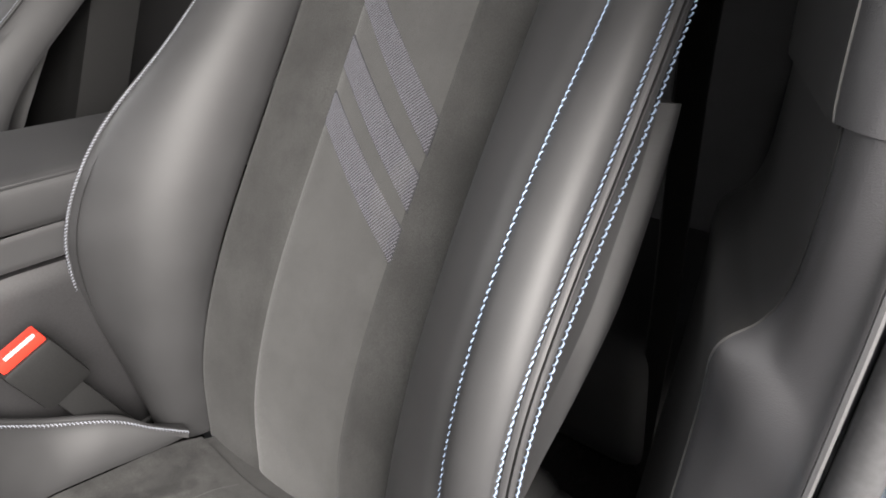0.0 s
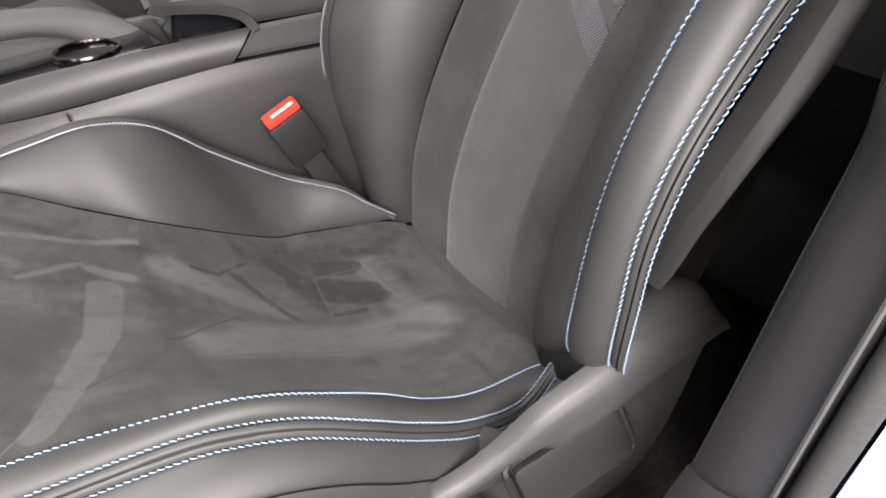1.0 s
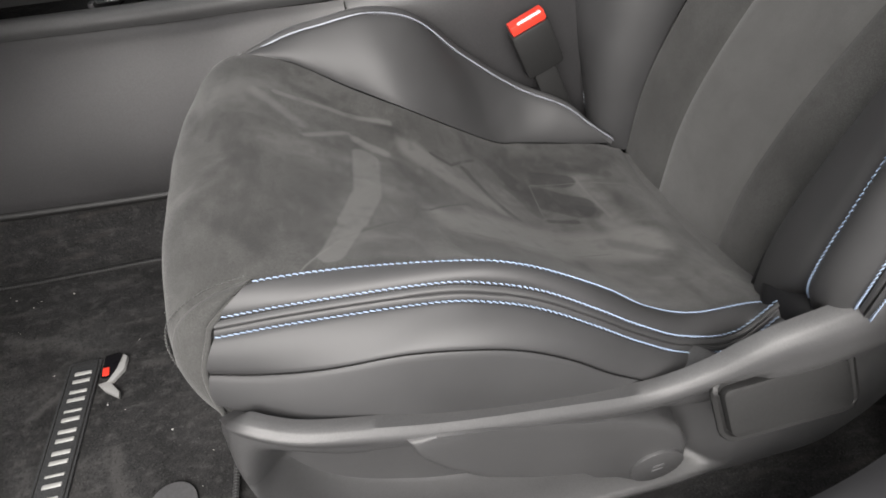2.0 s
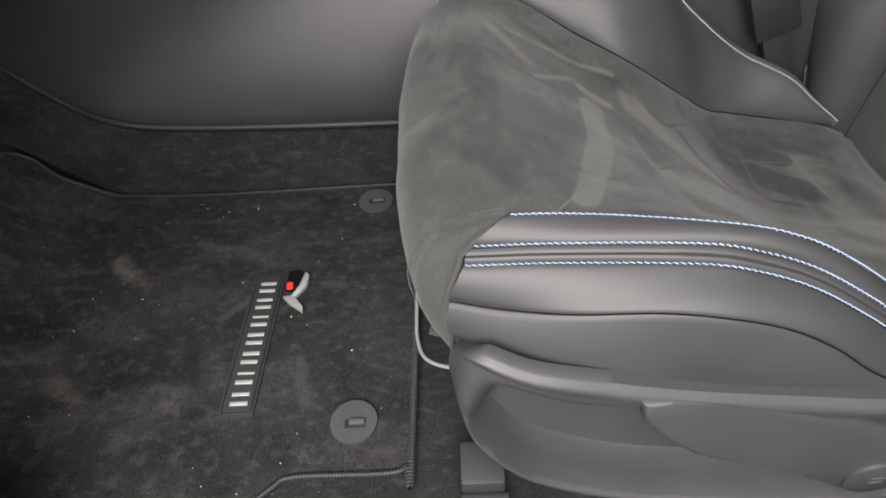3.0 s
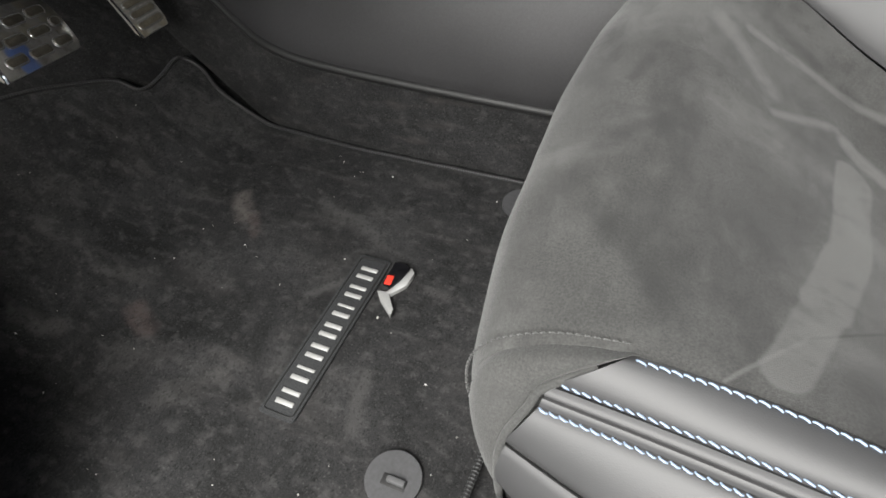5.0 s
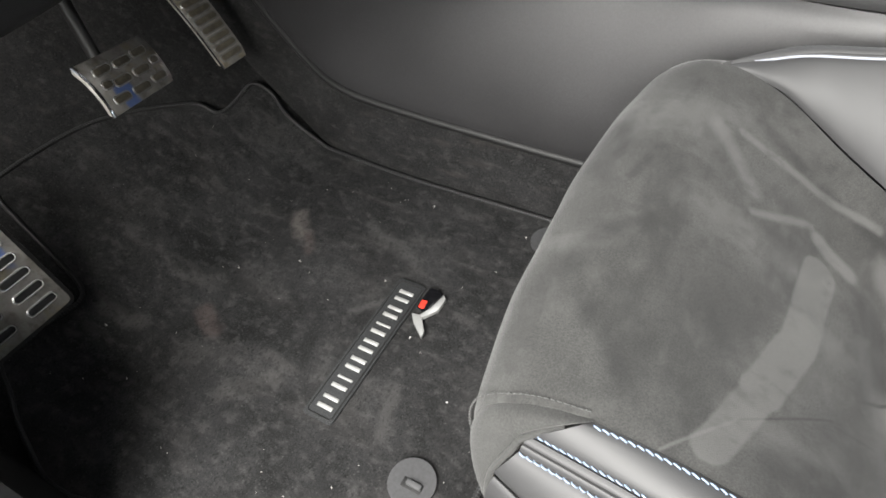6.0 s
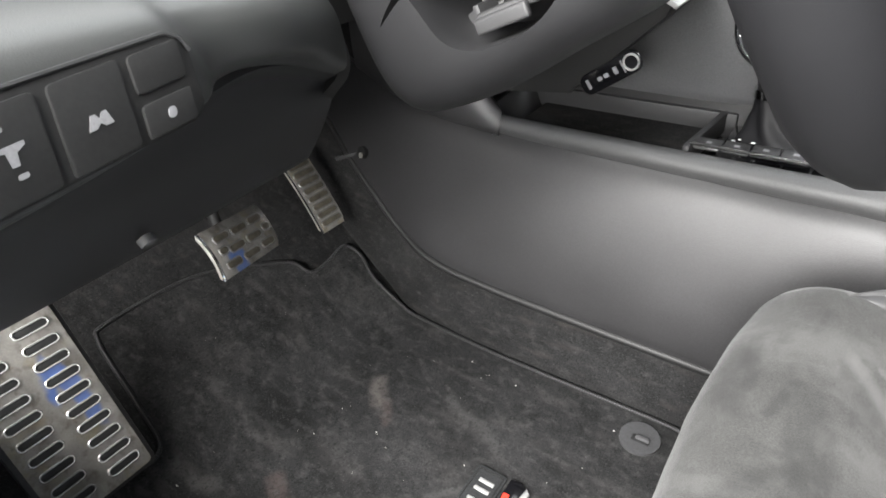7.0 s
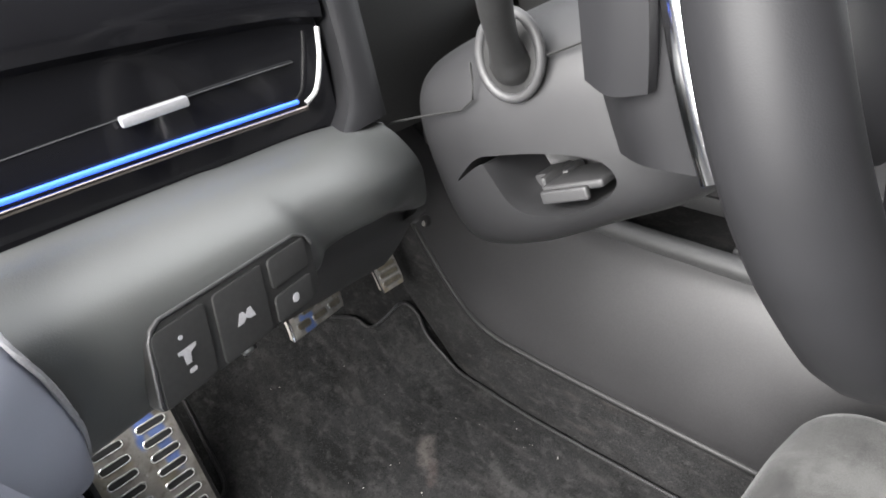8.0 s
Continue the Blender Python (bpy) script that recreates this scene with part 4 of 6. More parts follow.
    for dz in (-0.004, 0.004):
        part("arrow_mark", prism(rounded(0.012, 0.002, 0.0008, 3), (0.498, -0.1052, 0.052 + dz), (1, 0, 0.2), (-0.2, 0, 1), 0.0012), PLASTIC_GREY, lever)
    ax, ay = Vector((0.115, -0.004, 0.017)), Vector((-0.012, 0.026, 0.055))
    pad_o = Vector((0.578, -0.119, 0.176))
    part("recliner_lever", prism(rounded(0.108, 0.050, 0.008), pad_o, ax, ay, 0.014, 0.004, 2), BLACK, seat, "matt black recliner handle")
    part("recliner_rim", tube([pad_o + ax.normalized() * a + ay.normalized() * b + ax.cross(ay).normalized() * 0.006 for a, b in rounded(0.117, 0.059, 0.012)], 0.004, 6, True), BLACK, seat)
    # rails and the steel slide bar
    for y in (-0.06, 0.36):
        rail = part("rail", box((0.56, 0.026, 0.030), (0.42, y + 0.024, 0.012), 0.003), BLACK, seat)
        part("rail_cap", box((0.045, 0.046, 0.036), (0.140, y - 0.004, 0.012), 0.005), PLASTIC, rail)
        part("rail_roller", tube([(0.118, y - 0.034, 0.004), (0.165, y - 0.034, 0.004)], 0.010, 12), PLASTIC, rail)
    bar = spline([(0.22, 0.006, 0.11), (0.15, 0.008, 0.094), (0.113, 0.016, 0.080), (0.086, 0.036, 0.068), (0.076, 0.065, 0.062), (0.074, 0.10, 0.061), (0.074, 0.18, 0.061), (0.074, 0.26, 0.061), (0.076, 0.30, 0.062), (0.086, 0.325, 0.068), (0.113, 0.345, 0.080), (0.15, 0.352, 0.094), (0.22, 0.355, 0.11)], 6)
    part("slide_bar", tube(bar, 0.0022, 10), BRIGHT_STEEL, seat, "bent bright steel slide bar")
    return seat


SEAT = build_seat()
copy_thing(SEAT, Matrix.Translation((0.38, 1.17, -0.01)) @ Matrix.Diagonal((1, -1, 1, 1)))

# seat belt buckle between the seat and the console
buckle = thing("belt_buckle", (0.55, 0.40, 0.10), "black seat belt buckle with a red release button", "belt buckle")
part("housing", box((0.056, 0.026, 0.070), (0.535, 0.40, 0.268), 0.006, pose(0, 0, 0, 0, -24, 0)), BLACK, buckle)
part("release_button", box((0.050, 0.020, 0.014), (0.519, 0.400, 0.306), 0.003, pose(0, 0, 0, 0, -24, 0)), RED, buckle, "red plastic release button")
part("button_mark", box((0.034, 0.004, 0.003), (0.519, 0.391, 0.3135), 0.001, pose(0, 0, 0, 0, -24, 0)), PRINT, buckle)
part("stalk", box((0.034, 0.014, 0.13), (0.572, 0.40, 0.18), 0.004, pose(0, 0, 0, 0, -24, 0)), BLACK, buckle)

# belt webbing down the B pillar
belt = spline([(0.80, -0.15, 1.05), (0.84, -0.135, 0.85), (0.89, -0.12, 0.65), (0.94, -0.12, 0.46), (0.99, -0.12, 0.286), (1.03, -0.12, 0.02)])
belt_ob = thing("seat_belt", (1.03, -0.12, 0.02), "black woven seat belt hanging beside the pillar", "seat belt")
part("webbing", sheet(belt, belt + np.array([0.03, 0.035, 0.0]), (-1, 0, 0), 0.0, 0.0, 0.003, 0.0015, vs=np.linspace(0, 1, 5)), BLACK, belt_ob)
part("woven_edge", tube(belt + np.array([0.03, 0.035, 0.0]), 0.0012, 5), RUBBER, belt_ob)

# back seat
bench = thing("rear_seat", (1.35, 0.5, -0.01), "dark leather rear bench in shadow", "car seat")
part("cushion", box((0.5, 1.3, 0.22), (1.27, 0.53, 0.13), 0.05, segments=4), LEATHER, bench)
part("backrest", box((0.14, 1.3, 0.62), (1.57, 0.53, 0.44), 0.05, pose(0, 0, 0, 0, 20, 0), 4), LEATHER, bench)

# ---- floor mat ----
from mathutils.geometry import delaunay_2d_cdt

MAT_LINE = [(0.066, -0.04), (0.066, 0.395), (0.045, 0.421), (-0.1, 0.42), (-0.25, 0.418), (-0.40, 0.425), (-0.461, 0.433), (-0.518, 0.437), (-0.554, 0.451), (-0.582, 0.44),
            (-0.578, 0.391), (-0.581, 0.352), (-0.611, 0.334), (-0.653, 0.239), (-0.671, 0.157), (-0.674, 0.054), (-0.664, 0.035), (-0.626, 0.026), (-0.573, 0.017), (-0.521, 0.004),
            (-0.514, -0.03), (-0.53, -0.105), (-0.489, -0.141), (-0.431, -0.173), (-0.329, -0.187), (-0.15, -0.12), (-0.086, -0.074), (-0.059, -0.059), (0.04, -0.059), (0.06, -0.052)]


def smooth_loop(points, per=5):
    p = points[-2:] + points + points[:3]
    c = spline([(x, y, 0) for x, y in p], per)
    return [(q[0], q[1]) for q in c[2 * per:(2 + len(points)) * per]]


def inside(x, y, loop):
    hit = False
    for (x0, y0), (x1, y1) in zip(loop, loop[1:] + loop[:1]):
        if (y0 > y) != (y1 > y) and x < (x1 - x0) * (y - y0) / (y1 - y0) + x0:
            hit = not hit
    return hit


def mat_z(x, y):
    wave = 0.0022 * noise.noise((x * 7, y * 7, 3.1)) + 0.001 * noise.noise((x * 25, y * 25, 1.7))
    return rise(x) + wave


def build_mat():
    ob = thing("floor_mat", (-0.25, 0.17, -0.01), "dusty black carpet floor mat lying in the driver footwell", "floor mat")
    loop = smooth_loop(MAT_LINE)
    pts = [Vector(q) for q in loop]
    edges = [(i, (i + 1) % len(loop)) for i in range(len(loop))]
    for i in range(62):
        for j in range(54):
            q = (-0.68 + i * 0.0123, -0.19 + j * 0.0123)
            if inside(*q, loop):
                pts.append(Vector(q))
    v, e, f = delaunay_2d_cdt(pts, edges, [], 1, 1e-5)[:3]
    bm = bmesh.new()
    top = [bm.verts.new((q.x, q.y, mat_z(q.x, q.y))) for q in v]
    low = [bm.verts.new((q.x, q.y, mat_z(q.x, q.y) - 0.009)) for q in v]
    for t in f:
        bm.faces.new([top[k] for k in t])
        bm.faces.new([low[k] for k in reversed(t)])
    bm.edges.ensure_lookup_table()
    for ed in [ed for ed in bm.edges if ed.is_boundary and ed.verts[0] in set(top)]:
        a, b = ed.verts
        i, j = top.index(a), top.index(b)
        try:
            bm.faces.new((a, b, low[j], low[i]))
        except ValueError:
            pass
    part("carpet_face", bm, MATPILE, ob, "worn black pile with dust")
    ring = [(x, y, mat_z(x, y) + 0.0005) for x, y in loop]
    part("binding", tube(ring, 0.0032, 8, True), BLACK, ob, "black overlocked edge")
    bm = bmesh.new()
    q, d = even(np.array(ring + ring[:1]), 0.0036)
    for p, t in zip(q, d):
        s = np.cross(t, (0, 0, 1.0))
        sweep(bm, [p - s * 0.0034 + np.array([0, 0, 0.001]), p + np.array([0, 0, 0.0034]), p + s * 0.0034 + np.array([0, 0, 0.001])], 0.0006, 4)
    part("binding_thread", bm, RUBBER, ob)
    # woven name patch, with plain silver shapes in place of its mark
    patch = part("name_patch", prism(rounded(0.042, 0.222, 0.004), (-0.139, 0.123, 0.0008), (1, 0, 0), (0, 1, 0), 0.0022, 0.0008), PATCH, ob, "dark woven patch")
    part("patch_rim", tube([(-0.139 + a, 0.123 + b, 0.0034) for a, b in rounded(0.035, 0.213, 0.004)], 0.0008, 5, True), BLACK, patch)
    for k in range(7):
        for side, w in ((-1, 0.0052), (1, (0.0046, 0.0030, 0.0052, 0.0052, 0.0030, 0.0046, 0.0052)[k])):
            o = [(side * 0.0062 - w / 2, -0.0105), (side * 0.0062 + w / 2, -0.0105), (side * 0.0062 + w / 2, 0.0105), (side * 0.0062 - w / 2, 0.0105)]
            part("silver_bar", prism(o, (-0.138, 0.035 + 0.0288 * k, 0.0029), (0, 1, 0), (-1, 0, 0), 0.0012, 0.0003, 1), SILVER, patch)
    badge = part("badge", prism([(-0.113, 0.200), (-0.113, 0.234), (-0.098, 0.236), (-0.090, 0.228), (-0.094, 0.205), (-0.102, 0.198)], (0, 0, 0.001), (1, 0, 0), (0, 1, 0), 0.0045, 0.0012), GLOSS, ob, "chrome and black enamel badge")
    part("badge_bar", prism(rounded(0.008, 0.013, 0.001, 3), (-0.107, 0.206, 0.0057), (1, 0.1, 0), (-0.1, 1, 0), 0.0012, 0.0004), RED, badge, "red enamel bar")
    part("badge_stroke", prism([(-0.090, 0.232), (-0.083, 0.226), (-0.084, 0.205), (-0.096, 0.188), (-0.104, 0.188), (-0.092, 0.207)], (0, 0, 0.0012), (1, 0, 0), (0, 1, 0), 0.0055, 0.0015), BRIGHT_STEEL, badge)
    part("badge_foot", prism([(-0.114, 0.188), (-0.100, 0.190), (-0.084, 0.170), (-0.083, 0.160), (-0.104, 0.176)], (0, 0, 0.0012), (1, 0, 0), (0, 1, 0), 0.005, 0.0015), BRIGHT_STEEL, badge)
    # twist fasteners
    for y in (0.0, 0.38):
        disc = part("fastener", prism([(0.0265 * math.cos(k * 0.1309), 0.0265 * math.sin(k * 0.1309)) for k in range(48)], (0, y, 0.0005), (1, 0, 0), (0, 1, 0), 0.0045, 0.003, 3), RUBBER, ob, "round grey plastic fastener")
        part("slot", box((0.024, 0.011, 0.003), (0.002, y - 0.003, 0.0042), 0.001), BLACK, disc)
        part("twist_key", box((0.018, 0.006, 0.006), (0.004, y - 0.002, 0.0065), 0.0015), PLASTIC_GREY, disc)
    return ob


build_mat()

lint = bmesh.new()
rng = random.Random(7)
for k in range(60):
    x, y = rng.uniform(-0.60, 0.05), rng.uniform(-0.12, 0.40)
    s = rng.choice([0.0004, 0.0005, 0.0005, 0.0006, 0.0009])
    m = Matrix.Translation((x, y, mat_z(x, y) + 0.0012)) @ Euler((rng.random(), rng.random(), rng.random() * 6)).to_matrix().to_4x4() @ Matrix.Diagonal((s * rng.uniform(0.8, 2.2), s, s * 0.6, 1))
    bmesh.ops.create_icosphere(lint, subdivisions=1, radius=1, matrix=m)
tagged(part("lint", lint, LINT), "scattered pale lint and crumbs on the mat", "lint", kind="stuff")

# ---- pedals and footrest ----
def pedal_face(name, label, origin, ax, ay, w, h, slots, curve):
    """A curved steel pad with raised rubber slots. origin: middle of its lower edge."""
    ob = thing(name, origin, label, "pedal", "pedals")
    ax, ay = Vector(ax).normalized(), Vector(ay).normalized()
    ay = (ay - ax * ay.dot(ax)).normalized()
    az = ax.cross(ay)
    if az.x < 0:
        az = -az
    o = Vector(origin)

    def put(a, b, lift):
        return o + ax * a + ay * b + az * (lift - curve * (2 * b / h - 1) ** 2)

    outline = rounded(w, h, min(w, h) * 0.16, 4)
    nb = 14
    bm = bmesh.new()
    rows = []
    for i in range(nb):
        b = h * i / (nb - 1)
        inset = 0.004 * max(0.0, 1 - min(b, h - b) / 0.006) ** 2
        rows.append([(a * (w / 2 - inset), b) for a in (-1, -0.97, -0.5, 0, 0.5, 0.97, 1)])
    g = np.array([[tuple(put(a, b, -0.002 if abs(a) > 0.985 * (w / 2) else 0.0)) for a, b in r] for r in rows])
    nn = np.tile(np.array(az), (g.shape[0], g.shape[1], 1))
    part("steel_pad", grid_mesh(g, 0.006, nn), STEEL, ob)
    part("rim", tube([put(-w / 2 + 0.001, h * i / 13, -0.002) for i in range(14)], 0.0022, 6), CHROME, ob)
    for a, b, sw, shh in [(p, q, r * 0.98, s * 0.86) for p, q, r, s in slots]:
        oo = put(a * w, b * h, 0.0005)
        part("rubber_grip", prism(rounded(sw * w, shh * h, min(sw * w, shh * h) * 0.48, 4), oo, ax, ay if ax.cross(ay).x > 0 else -ay, 0.0018, 0.001), GRIP, ob)
        part("grip_rim", tube([oo + ax * p + ay * q + az * 0.0006 for p, q in rounded(sw * w + 0.002, shh * h + 0.002, min(sw * w, shh * h) * 0.5, 4)], 0.0008, 5, True), BRIGHT_STEEL, ob)
    part("arm", tube([o + ay * h * 0.6 - az * 0.006, o + ay * h - az * 0.03, o + Vector((-0.08, 0, 0.20))], 0.009, 8), BLACK, ob)
    return ob


acc_slots = [(0, 0.10 + 0.112 * k, 0.80, 0.078) for k in range(8)]
pedal_face("accelerator_pedal", "steel accelerator pedal with black rubber ribs", (-0.556, 0.409, 0.155), (-0.05, 1, -0.08), (-0.56, 0.06, 0.83), 0.056, 0.135, acc_slots, 0.004)
brake_slots = [(-0.30, 0.20, 0.22, 0.15), (0.0, 0.18, 0.26, 0.15), (0.30, 0.20, 0.22, 0.15), (-0.16, 0.45, 0.24, 0.15), (0.14, 0.45, 0.24, 0.15), (0.38, 0.50, 0.12, 0.15), (-0.36, 0.50, 0.12, 0.15), (-0.28, 0.75, 0.22, 0.15), (0.0, 0.73, 0.24, 0.15), (0.28, 0.75, 0.22, 0.15)]
pedal_face("brake_pedal", "wide steel brake pedal with black rubber grips", (-0.512, 0.222, 0.218), (-0.38, 1, -0.26), (-0.45, -0.05, 0.80), 0.138, 0.070, brake_slots, 0.006)


def build_footrest():
    ob = thing("footrest", (-0.465, -0.075, 0.05), "brushed steel footrest plate with two rows of slots", "footrest")
    az = Vector((0.912, 0.049, 0.406)).normalized()
    ay = (Vector((-0.405, 0.03, 0.91)) - az * Vector((-0.405, 0.03, 0.91)).dot(az)).normalized()
    ax = ay.cross(az)
    o = Vector((-0.462, -0.078, 0.094))
    w, h = 0.108, 0.225
    part("base", prism(rounded(w + 0.012, h + 0.012, 0.01), o + ay * h / 2 - az * 0.014, ax, ay, 0.011, 0.003), BLACK, ob)
    # plate with real slots: strips between two columns of holes
    cols, n = (-0.25, 0.25), 10
    sw, sh = 0.037, 0.0102
    loop = rounded(w, h, 0.006, 4)
    pts = [Vector((a, b + h / 2)) for a, b in loop]
    edges = [(i, (i + 1) % len(loop)) for i in range(len(loop))]
    holes = []
    for c in cols:
        for k in range(n):
            cy = 0.018 + (h - 0.036) * k / (n - 1)
            hole = [(c * w + a, cy + b) for a, b in rounded(sw, sh, sh * 0.49, 4)]
            start = len(pts)
            pts += [Vector(q) for q in hole]
            edges += [(start + i, start + (i + 1) % len(hole)) for i in range(len(hole))]
            holes.append(hole)
    v, e, f = delaunay_2d_cdt(pts, edges, [], 1, 1e-6)[:3]
    bm = bmesh.new()
    top = [bm.verts.new(o + ax * q.x + ay * q.y) for q in v]
    for t in f:
        c = sum((v[k] for k in t), Vector((0, 0))) / len(t)
        if not any(inside(c.x, c.y, hole) for hole in holes):
            bm.faces.new([top[k] for k in t])
    for vert in [vv for vv in bm.verts if not vv.link_faces]:
        bm.verts.remove(vert)
    bmesh.ops.solidify(bm, geom=bm.faces[:], thickness=0.002)
    part("steel_plate", bm, STEEL, ob, smooth=False)
    for hole in holes:
        cx, cy = sum(p[0] for p in hole) / len(hole), sum(p[1] for p in hole) / len(hole)
        part("slot_rim", tube([o + ax * p[0] + ay * p[1] + az * 0.0012 for p in hole], 0.0011, 5, True), BRIGHT_STEEL, ob)
        part("rubber_insert", prism(rounded(sw * 0.9, sh * 0.75, sh * 0.36, 4), o + ax * cx + ay * cy - az * 0.004, ax, ay, 0.0035, 0.001), BLACK, ob)
    return ob


build_footrest()


# ---- centre console ----
def lofted(rows, per=6, across=5):
    """A smooth surface through rows of control points."""
    lines = np.array([spline(r, per) for r in rows])
    return np.array([spline(lines[:, i], across) for i in range(lines.shape[1])])


def loft_mesh(rows, out, thick=0.008, per=6, across=5, press=None):
    g = lofted(rows, per, across)
    du, dv = np.gradient(g, axis=0), np.gradient(g, axis=1)
    nn = np.cross(du, dv)
    nn /= np.linalg.norm(nn, axis=2)[:, :, None] + 1e-9
    c = nn[g.shape[0] // 2, g.shape[1] // 2]
    if c @ np.asarray(out, float) < 0:
        nn = -nn
    if press:
        for i in range(g.shape[0]):
            for j in range(g.shape[1]):
                g[i, j] += nn[i, j] * press(i / (g.shape[0] - 1), j / (g.shape[1] - 1), g[i, j])
    return grid_mesh(g, thick, nn)


console = thing("centre_console", (0.1, 0.56, 0.0), "dark grey soft-touch centre console with a gloss black top", "console")
CONS_TOP = spline([(-1.0, 0.575, 0.60), (-0.72, 0.55, 0.47), (-0.56, 0.525, 0.392), (-0.45, 0.513, 0.352), (-0.30, 0.509, 0.337), (-0.15, 0.507, 0.333), (0.04, 0.505, 0.331), (0.16, 0.488, 0.336), (0.29, 0.466, 0.342), (0.48, 0.452, 0.360), (0.70, 0.446, 0.358)])
CONS_BOT = spline([(-1.0, 0.55, 0.52), (-0.72, 0.52, 0.38), (-0.56, 0.474, 0.245), (-0.45, 0.445, 0.165), (-0.37, 0.426, 0.135), (-0.27, 0.427, 0.12), (-0.10, 0.434, 0.108), (0.05, 0.438, 0.102), (0.2, 0.437, 0.10), (0.45, 0.436, 0.10), (0.70, 0.436, 0.10)])
side = part("side_panel", sheet(CONS_BOT, CONS_TOP, (0, -1, 0.2), 0.008, 0.004, 0.008, 0.012, 2.6), PLASTIC_SOFT, console, "soft dark grey side panel")
part("panel_lip", tube(CONS_BOT[6:] + np.array([0, 0.003, 0.003]), 0.0065, 8), BLACK, side)
part("panel_joint", tube([(0.287, 0.4595, 0.342), (0.289, 0.4530, 0.31), (0.292, 0.4475, 0.28), (0.294, 0.442, 0.25)], 0.0012, 5), BLACK, side)
TRIM_TOP = spline([(-0.292, 0.530, 0.357), (-0.20, 0.529, 0.355), (-0.07, 0.528, 0.354), (0.03, 0.525, 0.355), (0.14, 0.510, 0.363), (0.26, 0.488, 0.381), (0.38, 0.470, 0.392), (0.52, 0.460, 0.400)])
TRIM_LOW = spline([(-0.292, 0.509, 0.339), (-0.20, 0.508, 0.335), (-0.07, 0.507, 0.333), (0.03, 0.505, 0.332), (0.14, 0.491, 0.337), (0.26, 0.472, 0.342), (0.37, 0.461, 0.351), (0.485, 0.452, 0.362)])
cheek_low = spline([(-0.56, 0.520, 0.394), (-0.45, 0.508, 0.354), (-0.38, 0.505, 0.342), (-0.286, 0.504, 0.336)])
cheek_top = spline([(-0.56, 0.530, 0.52), (-0.45, 0.520, 0.48), (-0.38, 0.516, 0.44), (-0.290, 0.524, 0.364)])
part("front_cheek", sheet(cheek_low, cheek_top, (0, -1, 0.3), 0.004, 0.002, 0.003, 0.020), PLASTIC_SOFT, console)
# lighter plastic than its neighbours: light on the upward face put into the colour
part("edge_trim", sheet(TRIM_LOW, TRIM_TOP, (0, -1, 0.7), 0.008, 0.002, 0.003, 0.012), SHIELD, console, "dark grey padded edge trim")
REAR_LOW = spline([(0.489, 0.452, 0.362), (0.58, 0.449, 0.362), (0.70, 0.446, 0.36)])
REAR_TOP = spline([(0.524, 0.458, 0.401), (0.60, 0.456, 0.403), (0.70, 0.452, 0.404)])
part("rear_trim", sheet(REAR_LOW + np.array([0.004, 0.002, 0.004]), REAR_TOP, (0, -1, 0.3), 0.0, 0.001, 0.003, 0.004), PLASTIC, console)
part("far_side", box((1.3, 0.02, 0.40), (0.05, 0.672, 0.18), 0.006), PLASTIC_SOFT, console)
# round clip and bracket where the side panel meets the pedal box
dial = part("round_clip", prism([(0.011 * math.cos(k * 0.2618), 0.011 * math.sin(k * 0.2618)) for k in range(24)], (-0.528, 0.477, 0.270), (1, -0.15, 0.1), (0, 0.3, 1), 0.008, 0.003), BLACK, console)
part("clip_core", prism([(0.005 * math.cos(k * 0.5236), 0.005 * math.sin(k * 0.5236)) for k in range(12)], (-0.528, 0.469, 0.268), (1, -0.15, 0.1), (0, 0.3, 1), 0.002, 0.0008), STEEL, dial)
part("bracket", box((0.050, 0.004, 0.007), (-0.570, 0.474, 0.255), 0.001, pose(0, 0, 0, 0, -20, 8)), RUBBER, console)
# gloss deck, open tray and cup holder
part("deck", box((0.42, 0.125, 0.012), (0.20, 0.590, 0.352), 0.003, pose(0, 0, 0, 0, -4, 0)), GLOSS, console, "gloss black deck")
part("tray_floor", box((0.26, 0.125, 0.01), (-0.16, 0.598, 0.325), 0.003), CARPET, console)
part("tray_rear_edge", box((0.009, 0.128, 0.030), (-0.034, 0.598, 0.342), 0.003, pose(0, 0, 0, 0, 0, -6)), PLASTIC, console)
part("tray_far_edge", box((0.30, 0.016, 0.036), (-0.16, 0.664, 0.338), 0.005), PLASTIC, console)
part("tray_front", box((0.02, 0.16, 0.06), (-0.312, 0.59, 0.335), 0.006, pose(0, 0, 0, 0, -20, 0)), PLASTIC, console)
part("deck_chrome", tube([(-0.036, 0.533, 0.362), (0.05, 0.532, 0.363), (0.14, 0.518, 0.369)], 0.0022, 6), CHROME, console)
cup = part("cup_holder", prism([(0.045 * math.cos(k * 0.2618), 0.045 * math.sin(k * 0.2618)) for k in range(24)], (0.33, 0.585, 0.352), (1, 0, 0), (0, 1, 0), 0.018, 0.004), GLOSS, console)
part("cup_ring", tube([(0.33 + 0.04 * math.cos(k * 0.2618), 0.585 + 0.04 * math.sin(k * 0.2618), 0.372) for k in range(24)], 0.0025, 6, True), DARK_CHROME, cup)
for k in range(5):
    x = -0.018 + 0.031 * k
    key = part("switch", box((0.029, 0.026, 0.005), (x, 0.549 - 0.06 * max(0.0, x - 0.05), 0.3570 + 0.0012 * k), 0.0012), PLASTIC, console)
    part("switch_mark", box((0.006, 0.005, 0.0006), (x, 0.549 - 0.06 * max(0.0, x - 0.05), 0.3598 + 0.0012 * k), 0), PRINT_DIM, key)
    part("switch_edge", box((0.029, 0.0016, 0.003), (x, 0.5352 - 0.06 * max(0.0, x - 0.05), 0.3585 + 0.0012 * k), 0.0006), CHROME, key)
